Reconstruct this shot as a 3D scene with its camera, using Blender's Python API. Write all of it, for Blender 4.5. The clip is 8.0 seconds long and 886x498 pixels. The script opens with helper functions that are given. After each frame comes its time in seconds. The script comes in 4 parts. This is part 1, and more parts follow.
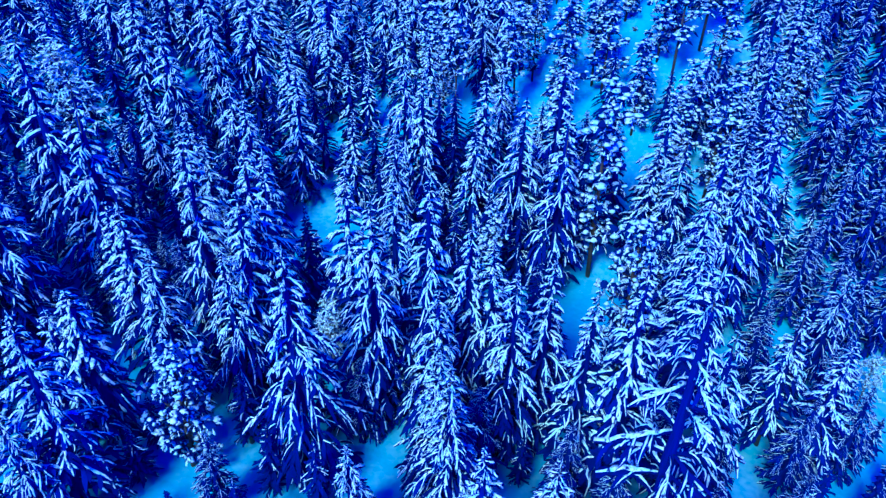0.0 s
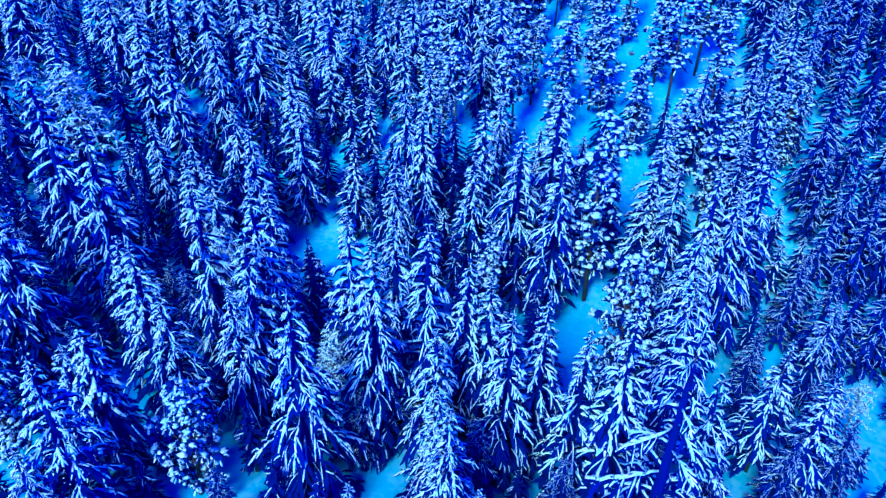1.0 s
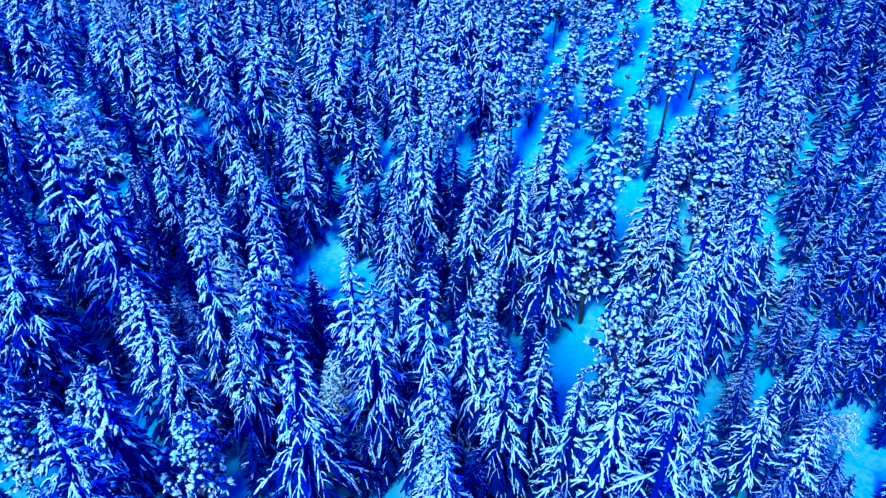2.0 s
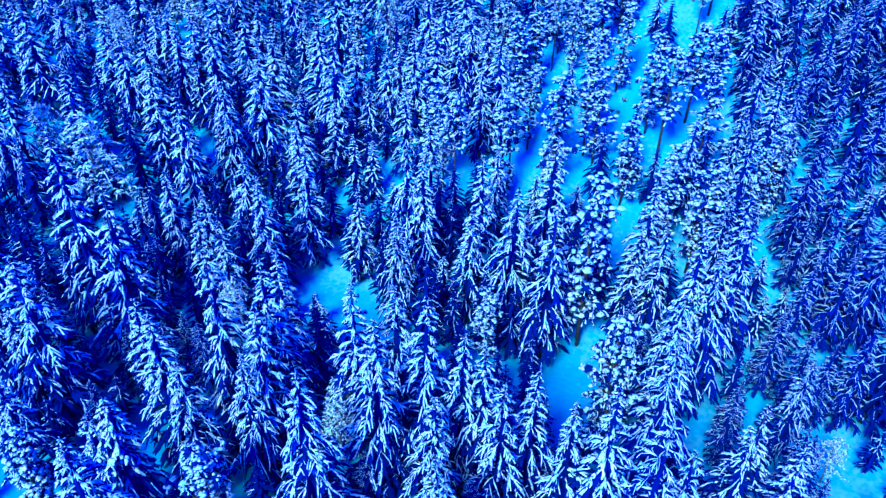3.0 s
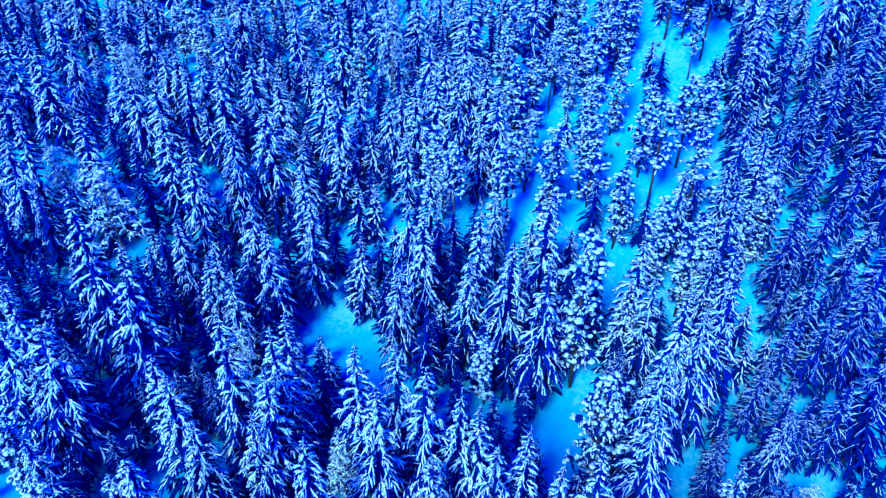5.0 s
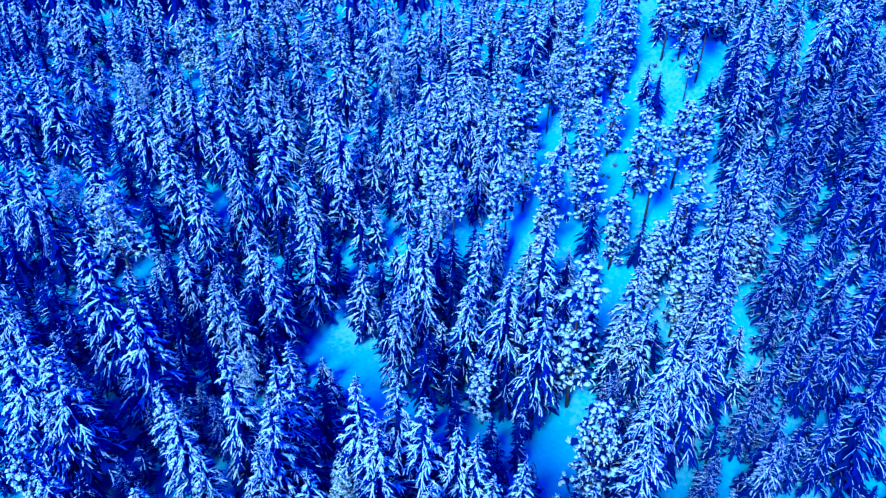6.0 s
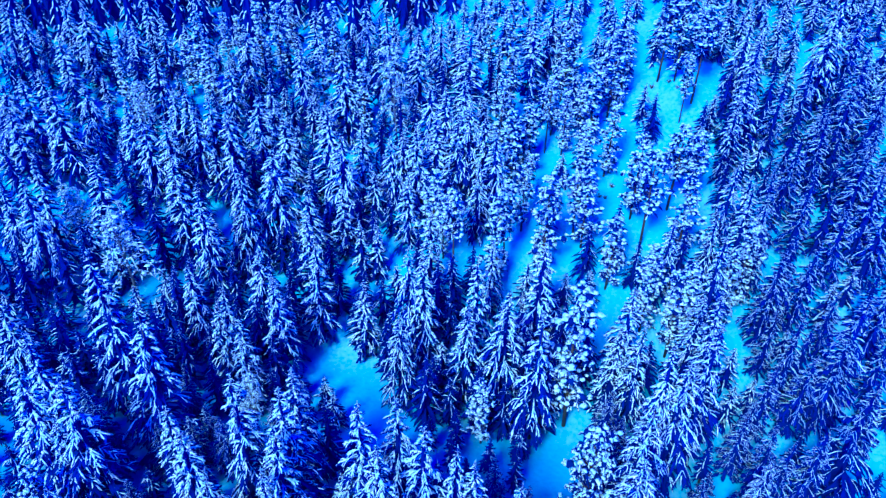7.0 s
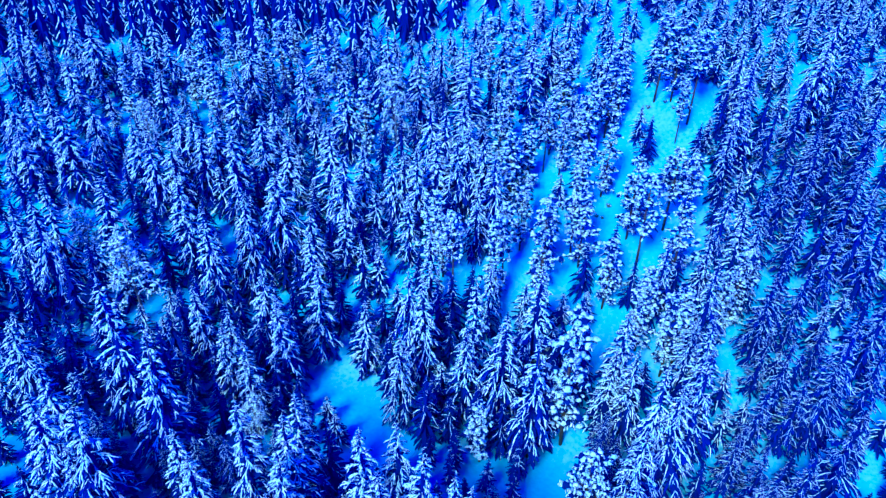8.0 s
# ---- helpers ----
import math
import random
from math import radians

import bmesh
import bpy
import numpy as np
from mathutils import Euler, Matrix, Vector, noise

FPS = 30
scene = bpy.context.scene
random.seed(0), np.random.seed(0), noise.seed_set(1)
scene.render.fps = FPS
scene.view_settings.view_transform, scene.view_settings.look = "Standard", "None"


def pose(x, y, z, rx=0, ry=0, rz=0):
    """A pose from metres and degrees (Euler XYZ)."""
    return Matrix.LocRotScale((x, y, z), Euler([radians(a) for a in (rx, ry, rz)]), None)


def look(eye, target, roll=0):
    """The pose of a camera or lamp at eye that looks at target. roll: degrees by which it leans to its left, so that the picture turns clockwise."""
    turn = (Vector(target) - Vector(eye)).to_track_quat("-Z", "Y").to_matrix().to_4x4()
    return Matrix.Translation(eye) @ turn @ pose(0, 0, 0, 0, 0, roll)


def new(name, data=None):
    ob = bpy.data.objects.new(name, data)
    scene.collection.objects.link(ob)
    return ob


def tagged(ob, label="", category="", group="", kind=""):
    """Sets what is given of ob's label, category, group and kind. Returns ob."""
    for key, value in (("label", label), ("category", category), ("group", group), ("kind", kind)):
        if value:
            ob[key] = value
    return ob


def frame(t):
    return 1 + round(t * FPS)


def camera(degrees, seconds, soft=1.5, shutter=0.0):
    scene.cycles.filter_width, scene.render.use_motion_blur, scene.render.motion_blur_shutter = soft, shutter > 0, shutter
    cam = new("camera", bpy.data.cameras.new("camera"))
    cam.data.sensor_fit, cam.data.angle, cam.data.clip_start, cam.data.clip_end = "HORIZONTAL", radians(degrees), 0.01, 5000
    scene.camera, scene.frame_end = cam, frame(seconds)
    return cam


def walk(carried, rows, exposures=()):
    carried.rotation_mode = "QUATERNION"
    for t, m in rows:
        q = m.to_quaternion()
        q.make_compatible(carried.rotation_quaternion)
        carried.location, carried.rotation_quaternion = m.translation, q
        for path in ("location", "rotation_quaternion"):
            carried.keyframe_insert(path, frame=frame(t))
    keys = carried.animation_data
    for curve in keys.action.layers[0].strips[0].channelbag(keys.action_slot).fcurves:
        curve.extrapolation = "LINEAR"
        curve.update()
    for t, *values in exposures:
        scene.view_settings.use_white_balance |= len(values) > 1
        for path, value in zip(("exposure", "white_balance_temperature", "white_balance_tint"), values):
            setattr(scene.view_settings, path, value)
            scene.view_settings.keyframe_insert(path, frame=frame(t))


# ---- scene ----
# Camera: one straight, slow climb above the valley, looking down at about 34 degrees.
cam = camera(65.67, 8.0, 1.4)
EYE = 50.0
ROWS = [
    (0.0, 0.000, 0.000, 0.000, 1.500),
    (0.5, 0.070, 1.808, 0.072, 1.482),
    (1.0, 0.141, 3.625, 0.144, 1.464),
    (1.5, 0.215, 5.451, 0.216, 1.446),
    (2.0, 0.290, 7.286, 0.287, 1.427),
    (2.5, 0.368, 9.130, 0.359, 1.409),
    (3.0, 0.447, 10.983, 0.431, 1.391),
    (3.5, 0.528, 12.844, 0.503, 1.373),
    (4.0, 0.612, 14.715, 0.575, 1.355),
    (4.5, 0.697, 16.594, 0.647, 1.337),
    (5.0, 0.784, 18.483, 0.719, 1.319),
    (5.5, 0.873, 20.380, 0.791, 1.301),
    (6.0, 0.963, 22.286, 0.862, 1.282),
    (6.5, 1.056, 24.201, 0.934, 1.264),
    (7.0, 1.151, 26.125, 1.006, 1.246),
    (7.5, 1.247, 28.058, 1.078, 1.228),
    (8.0, 1.346, 30.000, 1.150, 1.210),
]
walk(
    cam,
    [(t, pose(x, 0, EYE + z, 56.25, 0, yaw) @ pose(0, 0, 0, 0, 0, roll)) for t, x, z, yaw, roll in ROWS],
    [(0.0, -0.78, 3500, 12), (0.5, -0.74, 3500, 12), (1.5, -0.52, 3500, 12), (3.0, -0.42, 3500, 12), (8.0, -0.48, 3500, 12)],
)
# ---- light: a deep blue winter sky and a broad, veiled sun over the near wood ----
SUN_UP, SUN_ROUND = 43.0, 208.0
world = bpy.data.worlds.new("winter_sky")
scene.world = world
world.use_nodes = True
wn, wl = world.node_tree.nodes, world.node_tree.links
wn.clear()
sky = wn.new("ShaderNodeTexSky")
sky.sky_type = "NISHITA"
sky.sun_disc = False
sky.ozone_density = 10.0
sky.dust_density = 0.0
sky.sun_elevation = radians(SUN_UP)
sky.sun_rotation = radians(SUN_ROUND)
back = wn.new("ShaderNodeBackground")
back.inputs["Strength"].default_value = 0.5
out = wn.new("ShaderNodeOutputWorld")
deep = wn.new("ShaderNodeMix")
deep.data_type, deep.blend_type = "RGBA", "MULTIPLY"
deep.inputs[0].default_value = 1.0
deep.inputs[7].default_value = (0.0, 0.04, 1.0, 1.0)
wl.new(sky.outputs["Color"], deep.inputs[6])
wl.new(deep.outputs[2], back.inputs["Color"])
wl.new(back.outputs["Background"], out.inputs["Surface"])
sun = new("sun", bpy.data.lights.new("sun", "SUN"))
sun.data.energy = 7.6
sun.data.angle = radians(18)
sun.data.color = (1.0, 0.98, 0.45)
az, el = radians(SUN_ROUND), radians(SUN_UP)
sun.matrix_world = look((0, 0, 0), (-math.sin(az) * math.cos(el), -math.cos(az) * math.cos(el), -math.sin(el)))


# ---- materials ----
def shader(name, rough=0.6):
    m = bpy.data.materials.new(name)
    m.use_nodes = True
    n, l = m.node_tree.nodes, m.node_tree.links
    p = n["Principled BSDF"]
    p.inputs["Roughness"].default_value = rough
    return m, n, l, p


def ramp(n, l, fac, stops):
    r = n.new("ShaderNodeValToRGB")
    while len(r.color_ramp.elements) < len(stops):
        r.color_ramp.elements.new(0.5)
    for e, (at, c) in zip(r.color_ramp.elements, stops):
        e.position, e.color = at, (*c, 1)
    l.new(fac, r.inputs["Fac"])
    return r.outputs["Color"]


def grain(n, l, scale, detail=4.0, coords="Object"):
    tc = n.new("ShaderNodeTexCoord")
    t = n.new("ShaderNodeTexNoise")
    t.inputs["Scale"].default_value, t.inputs["Detail"].default_value = scale, detail
    l.new(tc.outputs[coords], t.inputs["Vector"])
    return t.outputs["Fac"]


def relief(n, l, p, height, strength, distance):
    b = n.new("ShaderNodeBump")
    b.inputs["Strength"].default_value, b.inputs["Distance"].default_value = strength, distance
    l.new(height, b.inputs["Height"])
    l.new(b.outputs["Normal"], p.inputs["Normal"])


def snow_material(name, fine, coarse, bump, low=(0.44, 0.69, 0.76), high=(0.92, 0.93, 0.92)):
    """Dry snow, soft fine relief; its uneven tone paints shaded (low) to lit (high)."""
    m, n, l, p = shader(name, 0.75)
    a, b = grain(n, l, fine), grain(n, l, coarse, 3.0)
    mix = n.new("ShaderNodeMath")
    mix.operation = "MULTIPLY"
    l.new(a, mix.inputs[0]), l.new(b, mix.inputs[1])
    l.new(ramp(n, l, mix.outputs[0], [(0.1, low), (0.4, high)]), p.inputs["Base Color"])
    relief(n, l, p, a, bump, 0.12)
    p.inputs["Specular IOR Level"].default_value = 0.25
    return m


def patchy(m, under, scale, cover):
    """Lets what lies under the snow show through in ragged patches."""
    n, l = m.node_tree.nodes, m.node_tree.links
    p = n["Principled BSDF"]
    top = p.inputs["Base Color"].links[0].from_socket
    mask = ramp(n, l, grain(n, l, scale, 3.0), [(cover - 0.045, (0, 0, 0)), (cover + 0.045, (1, 1, 1))])
    mix = n.new("ShaderNodeMix")
    mix.data_type = "RGBA"
    l.new(mask, mix.inputs[0])
    l.new(top, mix.inputs[6])
    mix.inputs[7].default_value = (*under, 1)
    l.new(mix.outputs[2], p.inputs["Base Color"])


def needle_material(name, dark, light):
    """Needles: crown shade's blue put into the colour, varying by tree and by twig."""
    m, n, l, p = shader(name, 0.65)
    info = n.new("ShaderNodeObjectInfo")
    isle = n.new("ShaderNodeNewGeometry")
    add = n.new("ShaderNodeMath")
    add.operation = "ADD"
    l.new(info.outputs["Random"], add.inputs[0]), l.new(isle.outputs["Random Per Island"], add.inputs[1])
    half = n.new("ShaderNodeMath")
    half.operation = "MULTIPLY"
    half.inputs[1].default_value = 0.5
    l.new(add.outputs[0], half.inputs[0])
    l.new(ramp(n, l, half.outputs[0], [(0.15, dark), (0.85, light)]), p.inputs["Base Color"])
    relief(n, l, p, grain(n, l, 9.0), 0.6, 0.1)
    p.inputs["Roughness"].default_value, p.inputs["Specular IOR Level"].default_value = 0.95, 0.08
    return m


def bark_material(name, dark, light):
    m, n, l, p = shader(name, 0.85)
    a = grain(n, l, 5.0, 6.0)
    l.new(ramp(n, l, a, [(0.3, dark), (0.7, light)]), p.inputs["Base Color"])
    relief(n, l, p, a, 0.8, 0.05)
    return m


# Cyan mid-tones and white highlights are painted into the bough snow at random.
SNOW = snow_material("bough_snow", 3.2, 0.8, 0.6)
# Needles between the snow take the same blue shade tint.
patchy(SNOW, (0.008, 0.014, 0.13), 3.4, 0.585)
# Floor snow far darker and bluer than bough snow: forest shade painted in.
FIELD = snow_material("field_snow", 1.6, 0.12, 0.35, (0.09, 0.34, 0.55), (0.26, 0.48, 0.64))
FROST = snow_material("frost", 8.0, 1.2, 0.3)
patchy(FROST, (0.02, 0.03, 0.10), 4.5, 0.53)
# Nearly pure blue: the colour holds the deep shade inside the crowns.
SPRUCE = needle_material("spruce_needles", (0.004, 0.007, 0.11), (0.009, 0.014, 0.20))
PINE = needle_material("pine_needles", (0.006, 0.010, 0.090), (0.012, 0.020, 0.170))
BARK = bark_material("spruce_bark", (0.03, 0.026, 0.03), (0.08, 0.068, 0.07))
PINE_BARK = bark_material("pine_bark", (0.03, 0.024, 0.024), (0.09, 0.06, 0.055))
BIRCH_BARK = bark_material("birch_bark", (0.05, 0.05, 0.06), (0.26, 0.26, 0.28))


# ---- ground: one sheet of snow, a valley with a hill that climbs to the far right ----
def soft(v, k):
    return k * math.log1p(math.exp(max(-40.0, min(40.0, v / k)))) if v / k < 40 else v


def smooth(v):
    return 1 / (1 + math.exp(max(-40.0, min(40.0, -v))))


def rise(x, y):
    """Height of the ground."""
    hill = -44.0 + 0.235 * x + 0.57 * y - 0.16 * soft(x - 40.0, 4.0)
    top = 5.0 + 0.5 * soft(min(x, 45.0) + 14.0, 10.0) + (0.1 + 0.12 * smooth((x + 42.0) / 10.0)) * min(soft(y - 105.0, 8.0), 120.0)
    hill = top - soft(top - hill, 2.5)
    return soft(hill, 2.5) + 0.12 * min(soft(-x - 28.0, 6.0), 60.0) + 5.0 * smooth((55.0 - y) / 8.0) * smooth((15.0 - x) / 8.0)


def drift(x, y):
    """Small waves of drifted snow."""
    return 0.35 * noise.noise((x * 0.11, y * 0.11, 1.7)) + 0.12 * noise.noise((x * 0.45, y * 0.45, 5.1))


def mesh_from(name, verts, faces, material, flat=False):
    me = bpy.data.meshes.new(name)
    me.from_pydata(verts, [], faces)
    me.materials.append(material)
    if not flat:
        me.polygons.foreach_set("use_smooth", [True] * len(me.polygons))
    me.update()
    return me


def ladder(near_lo, near_hi, step, far):
    """Even steps over the near stretch, then wider and wider ones out to the horizon."""
    mid = [near_lo + i * step for i in range(int((near_hi - near_lo) / step) + 1)]
    lo, hi, grow = [], [], step
    a, b = mid[0], mid[-1]
    while a > -far or b < far:
        grow *= 1.35
        a, b = a - grow, b + grow
        lo.append(a), hi.append(b)
    return lo[::-1] + mid + hi


def build_ground():
    xs, ys = ladder(-110, 100, 1.4, 2600), ladder(10, 190, 1.4, 2600)
    verts = [(x, y, rise(x, y) + (drift(x, y) if -140 < x < 130 and -20 < y < 230 else 0.0)) for y in ys for x in xs]
    w = len(xs)
    faces = [(j * w + i, j * w + i + 1, (j + 1) * w + i + 1, (j + 1) * w + i) for j in range(len(ys) - 1) for i in range(w - 1)]
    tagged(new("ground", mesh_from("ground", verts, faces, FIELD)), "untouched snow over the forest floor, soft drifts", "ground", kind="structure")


build_ground()


# ---- trees: meshes of each kind, several shapes of each ----
class Shape:
    """Gathers the vertices and faces of one part."""

    def __init__(self):
        self.v, self.f = [], []

    def rings(self, rows, close=True):
        """rows: rings of equally many points, joined one to the next; the ends are closed."""
        base, k = len(self.v), len(rows[0])
        for r in rows:
            self.v.extend(r)
        for j in range(len(rows) - 1):
            for i in range(k):
                a, b = base + j * k + i, base + j * k + (i + 1) % k
                self.f.append((a, b, b + k, a + k))
        if close:
            self.f.append(tuple(base + i for i in range(k))[::-1])
            self.f.append(tuple(base + (len(rows) - 1) * k + i for i in range(k)))

    def mesh(self, name, material, flat=False):
        return mesh_from(name, self.v, self.f, material, flat)


def tube(shape, points, radii, sides=5):
    rows = []
    for i, p in enumerate(points):
        d = (Vector(points[min(i + 1, len(points) - 1)]) - Vector(points[max(i - 1, 0)])).normalized()
        u = d.cross((0, 0, 1) if abs(d.z) < 0.9 else (1, 0, 0)).normalized()
        w = d.cross(u)
        rows.append([tuple(Vector(p) + radii[i] * (math.cos(6.2832 * k / sides) * u + math.sin(6.2832 * k / sides) * w)) for k in range(sides)])
    shape.rings(rows)


def finger(green, white, a, mid, b, wide, load, rng):
    """One drooping shoot from a by mid to b: needles below, and a bolster of snow lying on it."""
    a, mid, b = Vector(a), Vector(mid), Vector(b)
    side = (b - a).cross((0, 0, 1))
    side = side.normalized() if side.length > 1e-6 else Vector((1, 0, 0))
    up = Vector((0, 0, 1))
    w = wide * rng.uniform(0.85, 1.15)
    k = len(green.v)
    hang = 0.55 * w + 0.05
    green.v += [tuple(a), tuple(mid - side * w * 0.75), tuple(mid - up * hang * 1.6), tuple(mid + side * w * 0.75), tuple(b - up * 0.1), tuple(mid + up * 0.03)]
    green.f += [(k, k + 1, k + 2), (k, k + 2, k + 3), (k + 4, k + 2, k + 1), (k + 4, k + 3, k + 2), (k, k + 5, k + 1), (k, k + 3, k + 5), (k + 4, k + 1, k + 5), (k + 4, k + 5, k + 3)]
    if rng.random() > load:
        return
    t = w * rng.uniform(0.42, 0.62)
    p = a.lerp(mid, rng.uniform(0.15, 0.55))
    q = mid.lerp(b, rng.uniform(0.6, 0.95))
    c = mid.lerp(a, rng.uniform(-0.1, 0.25)) + side * rng.uniform(-0.12, 0.12) * w
    e = mid.lerp(b, rng.uniform(0.35, 0.55))
    w1, w2 = w * rng.uniform(0.4, 0.58), w * rng.uniform(0.3, 0.5)
    k = len(white.v)
    white.v += [tuple(p + up * 0.04), tuple(c - side * w1 - up * 0.06), tuple(c + up * t), tuple(c + side * w1 - up * 0.06),
                tuple(e - side * w2 - up * 0.08), tuple(e + up * t * rng.uniform(0.6, 1.0)), tuple(e + side * w2 - up * 0.08), tuple(q - side * w2 * 0.45 - up * 0.05), tuple(q + side * w2 * rng.uniform(0.2, 0.7) - up * 0.02)]
    white.f += [(k, k + 2, k + 1), (k, k + 3, k + 2), (k + 1, k + 2, k + 5, k + 4), (k + 2, k + 3, k + 6, k + 5), (k + 7, k + 4, k + 5), (k + 7, k + 5, k + 8), (k + 8, k + 5, k + 6)]


def spray(green, white, pts, wide, load, rng, snowy=1.0):
    """Snow lying as one lumpy ribbon along a drooping shoot, over a keel of hanging needles."""
    up, n = Vector((0, 0, 1)), len(pts)
    side = (pts[-1] - pts[0]).cross(up)
    side = side.normalized() if side.length > 1e-6 else Vector((1, 0, 0))
    k = len(green.v)
    for i, p in enumerate(pts):
        w = wide * (0.55, 1.0, 1.12, 0.95, 0.8)[i * 4 // (n - 1)] * rng.uniform(0.85, 1.25) * (0.45 if i == n - 1 else 1)
        green.v += [tuple(p - side * w - up * 0.45 * w), tuple(p + side * w - up * 0.45 * w), tuple(p - up * (1.25 * w + 0.06))]
    for i in range(n - 1):
        j = k + 3 * i
        green.f += [(j + 1, j + 2, j + 5, j + 4), (j + 2, j, j + 3, j + 5)] + ([(j, j + 1, j + 4, j + 3)] if n > 3 else [])
    green.f.append((k + 3 * n - 3, k + 3 * n - 2, k + 3 * n - 1))
    if rng.random() > load:
        return
    k, lift = len(white.v), rng.uniform(0.5, 0.8)
    for i, p in enumerate(pts):
        w = snowy * wide * (0.16, 0.31, 0.39, 0.35, 0.19)[i * 4 // (n - 1)] * rng.choice((0.5, 0.8, 1.0, 1.2, 1.4))
        q = p + side * wide * rng.uniform(-0.35, 0.35) + (up * 0.05 if i < n - 1 else (pts[-1] - pts[-2]) * 0.06)
        white.v += [tuple(q - side * w - up * 0.75 * w), tuple(q + up * wide * lift * rng.uniform(0.45, 0.85)), tuple(q + side * w * rng.uniform(0.75, 1.1) - up * 0.75 * w)]
    for i in range(n - 1):
        j = k + 3 * i
        if i == 0 or rng.random() < 0.94:
            white.f += [(j, j + 1, j + 4, j + 3), (j + 1, j + 2, j + 5, j + 4)]
    white.f += [(k, k + 2, k + 1), (k + 3 * n - 3, k + 3 * n - 2, k + 3 * n - 1)]


def hook(o, dx, dy, sag, n, rng):
    """A side shoot from o: first outwards, then bending down and aside to a hanging tip."""
    turn = rng.uniform(-0.35, 0.35)
    return [o + Vector(((dx - dy * turn * u) * u ** 0.85, (dy + dx * turn * u) * u ** 0.85, -1.15 * sag * u ** 1.9)) for u in (k / (n - 1) for k in range(n))]


def spruce_meshes(seed, height=18.0, reach=3.7, gap=0.95, load=0.95, sprays=3, droop=0.8, wide=0.25, base=0.08, core=0.3, taper=0.74, steps=5, boughs=7.0, snowy=1.0):
    """Trunk, needles and snow of one spruce: whorls of drooping boughs, each with side shoots like a fishbone."""
    rng = random.Random(seed)
    bark, green, white = Shape(), Shape(), Shape()
    bend = [(rng.uniform(-0.12, 0.12), rng.uniform(-0.12, 0.12)) for _ in range(4)]
    zs = [0, height * 0.3, height * 0.65, height * 0.985]
    tube(bark, [(bx * (i > 0), by * (i > 0), z) for i, ((bx, by), z) in enumerate(zip(bend, zs))], [0.21, 0.16, 0.09, 0.015], 7)
    low = height * base
    lean, tail = rng.uniform(0, 6.28), rng.uniform(0.9, 1.15)

    def profile(z):
        s = (height - z) / (height - low)
        return reach * (0.03 + 0.97 * s ** (taper * tail)) * (1.0 if s < 0.75 else 1.0 - 1.2 * (s - 0.75))

    rows = []
    for j in range(9):
        z = low + 0.4 + (height - 2.2 - low) * j / 8
        rows.append([(profile(z) * core * rng.uniform(0.7, 1.2) * math.cos(i * 0.7854), profile(z) * core * rng.uniform(0.7, 1.2) * math.sin(i * 0.7854), z + rng.uniform(-0.3, 0.3)) for i in range(8)])
    green.rings(rows)
    spray(green, white, [Vector((0, 0, height - 0.7)), Vector((0.04, 0, height - 0.3)), Vector((0.03, 0.05, height + 0.15))], 0.09, 1.0, rng)
    z = height - 0.25
    while z > low:
        s = (height - z) / (height - low)
        r0 = profile(z) * rng.uniform(0.85, 1.15)
        n = max(4, int(round(boughs * (0.6 + 0.4 * min(1, s * 1.8)) + rng.uniform(-0.6, 0.6))))
        turn = rng.uniform(0, 6.28)
        for i in range(n):
            az = turn + 6.2832 * (i + rng.uniform(-0.3, 0.3)) / n
            if rng.random() < 0.08:
                continue
            r = r0 * rng.uniform(0.75, 1.2) * (1 + 0.12 * math.cos(az - lean))
            c, d = math.cos(az), math.sin(az)
            zz = z + rng.uniform(-0.2, 0.2) * min(1, 3 * s)
            fall = 0.95 * droop * (0.62 + 0.38 * min(1, s * 1.5)) * rng.uniform(0.88, 1.12)
            swing = rng.uniform(-0.3, 0.3)

            def along(u):
                return Vector(((c - d * swing * u) * r * u, (d + c * swing * u) * r * u, zz + r * (0.2 * u - fall * u ** 1.75)))

            if sprays > 3 and s > 0.3:
                tube(bark, [tuple(along(0.02) - Vector((0, 0, 0.05))), tuple(along(0.6) - Vector((0, 0, 0.08)))], [0.035, 0.015], 3)
            # Lower boughs get less snow, mostly standing in for the shade down there.
            carry = load * (1.0 - 0.85 * max(0.0, s - 0.35) / 0.65)
            wf = wide * (0.3 + 0.7 * min(1.0, s * 2.4))
            spray(green, white, [along(0.1 + 0.94 * k / (steps - 1)) for k in range(steps)], wf, carry, rng, snowy * (1.25 - 0.45 * s))
            if r < 0.6 or sprays == 0:
                continue
            for k in range(sprays):
                u = 0.32 + 0.52 * (k + rng.uniform(0.2, 0.8)) / sprays
                for sg in ((-1, 1) if sprays > 1 else (rng.choice((-1, 1)),)):
                    if rng.random() < 0.12:
                        continue
                    o = along(u)
                    ln = r * (0.17 + 0.36 * (1 - u)) * rng.uniform(0.7, 1.3)
                    spread = rng.uniform(0.4, 0.75) * sg
                    dx, dy = c * math.cos(spread) - d * math.sin(spread), c * math.sin(spread) + d * math.cos(spread)
                    sag = fall * rng.uniform(0.9, 1.5)
                    spray(green, white, hook(o, dx * ln, dy * ln, sag * ln, 4 if sprays > 2 else 3, rng), wf * 0.62, carry, rng, snowy)
        z -= gap * (0.42 + 0.58 * min(1, s * 2.2)) * rng.uniform(0.85, 1.15)
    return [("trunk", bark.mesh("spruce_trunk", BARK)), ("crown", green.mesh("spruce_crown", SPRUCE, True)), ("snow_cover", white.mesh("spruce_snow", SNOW))]


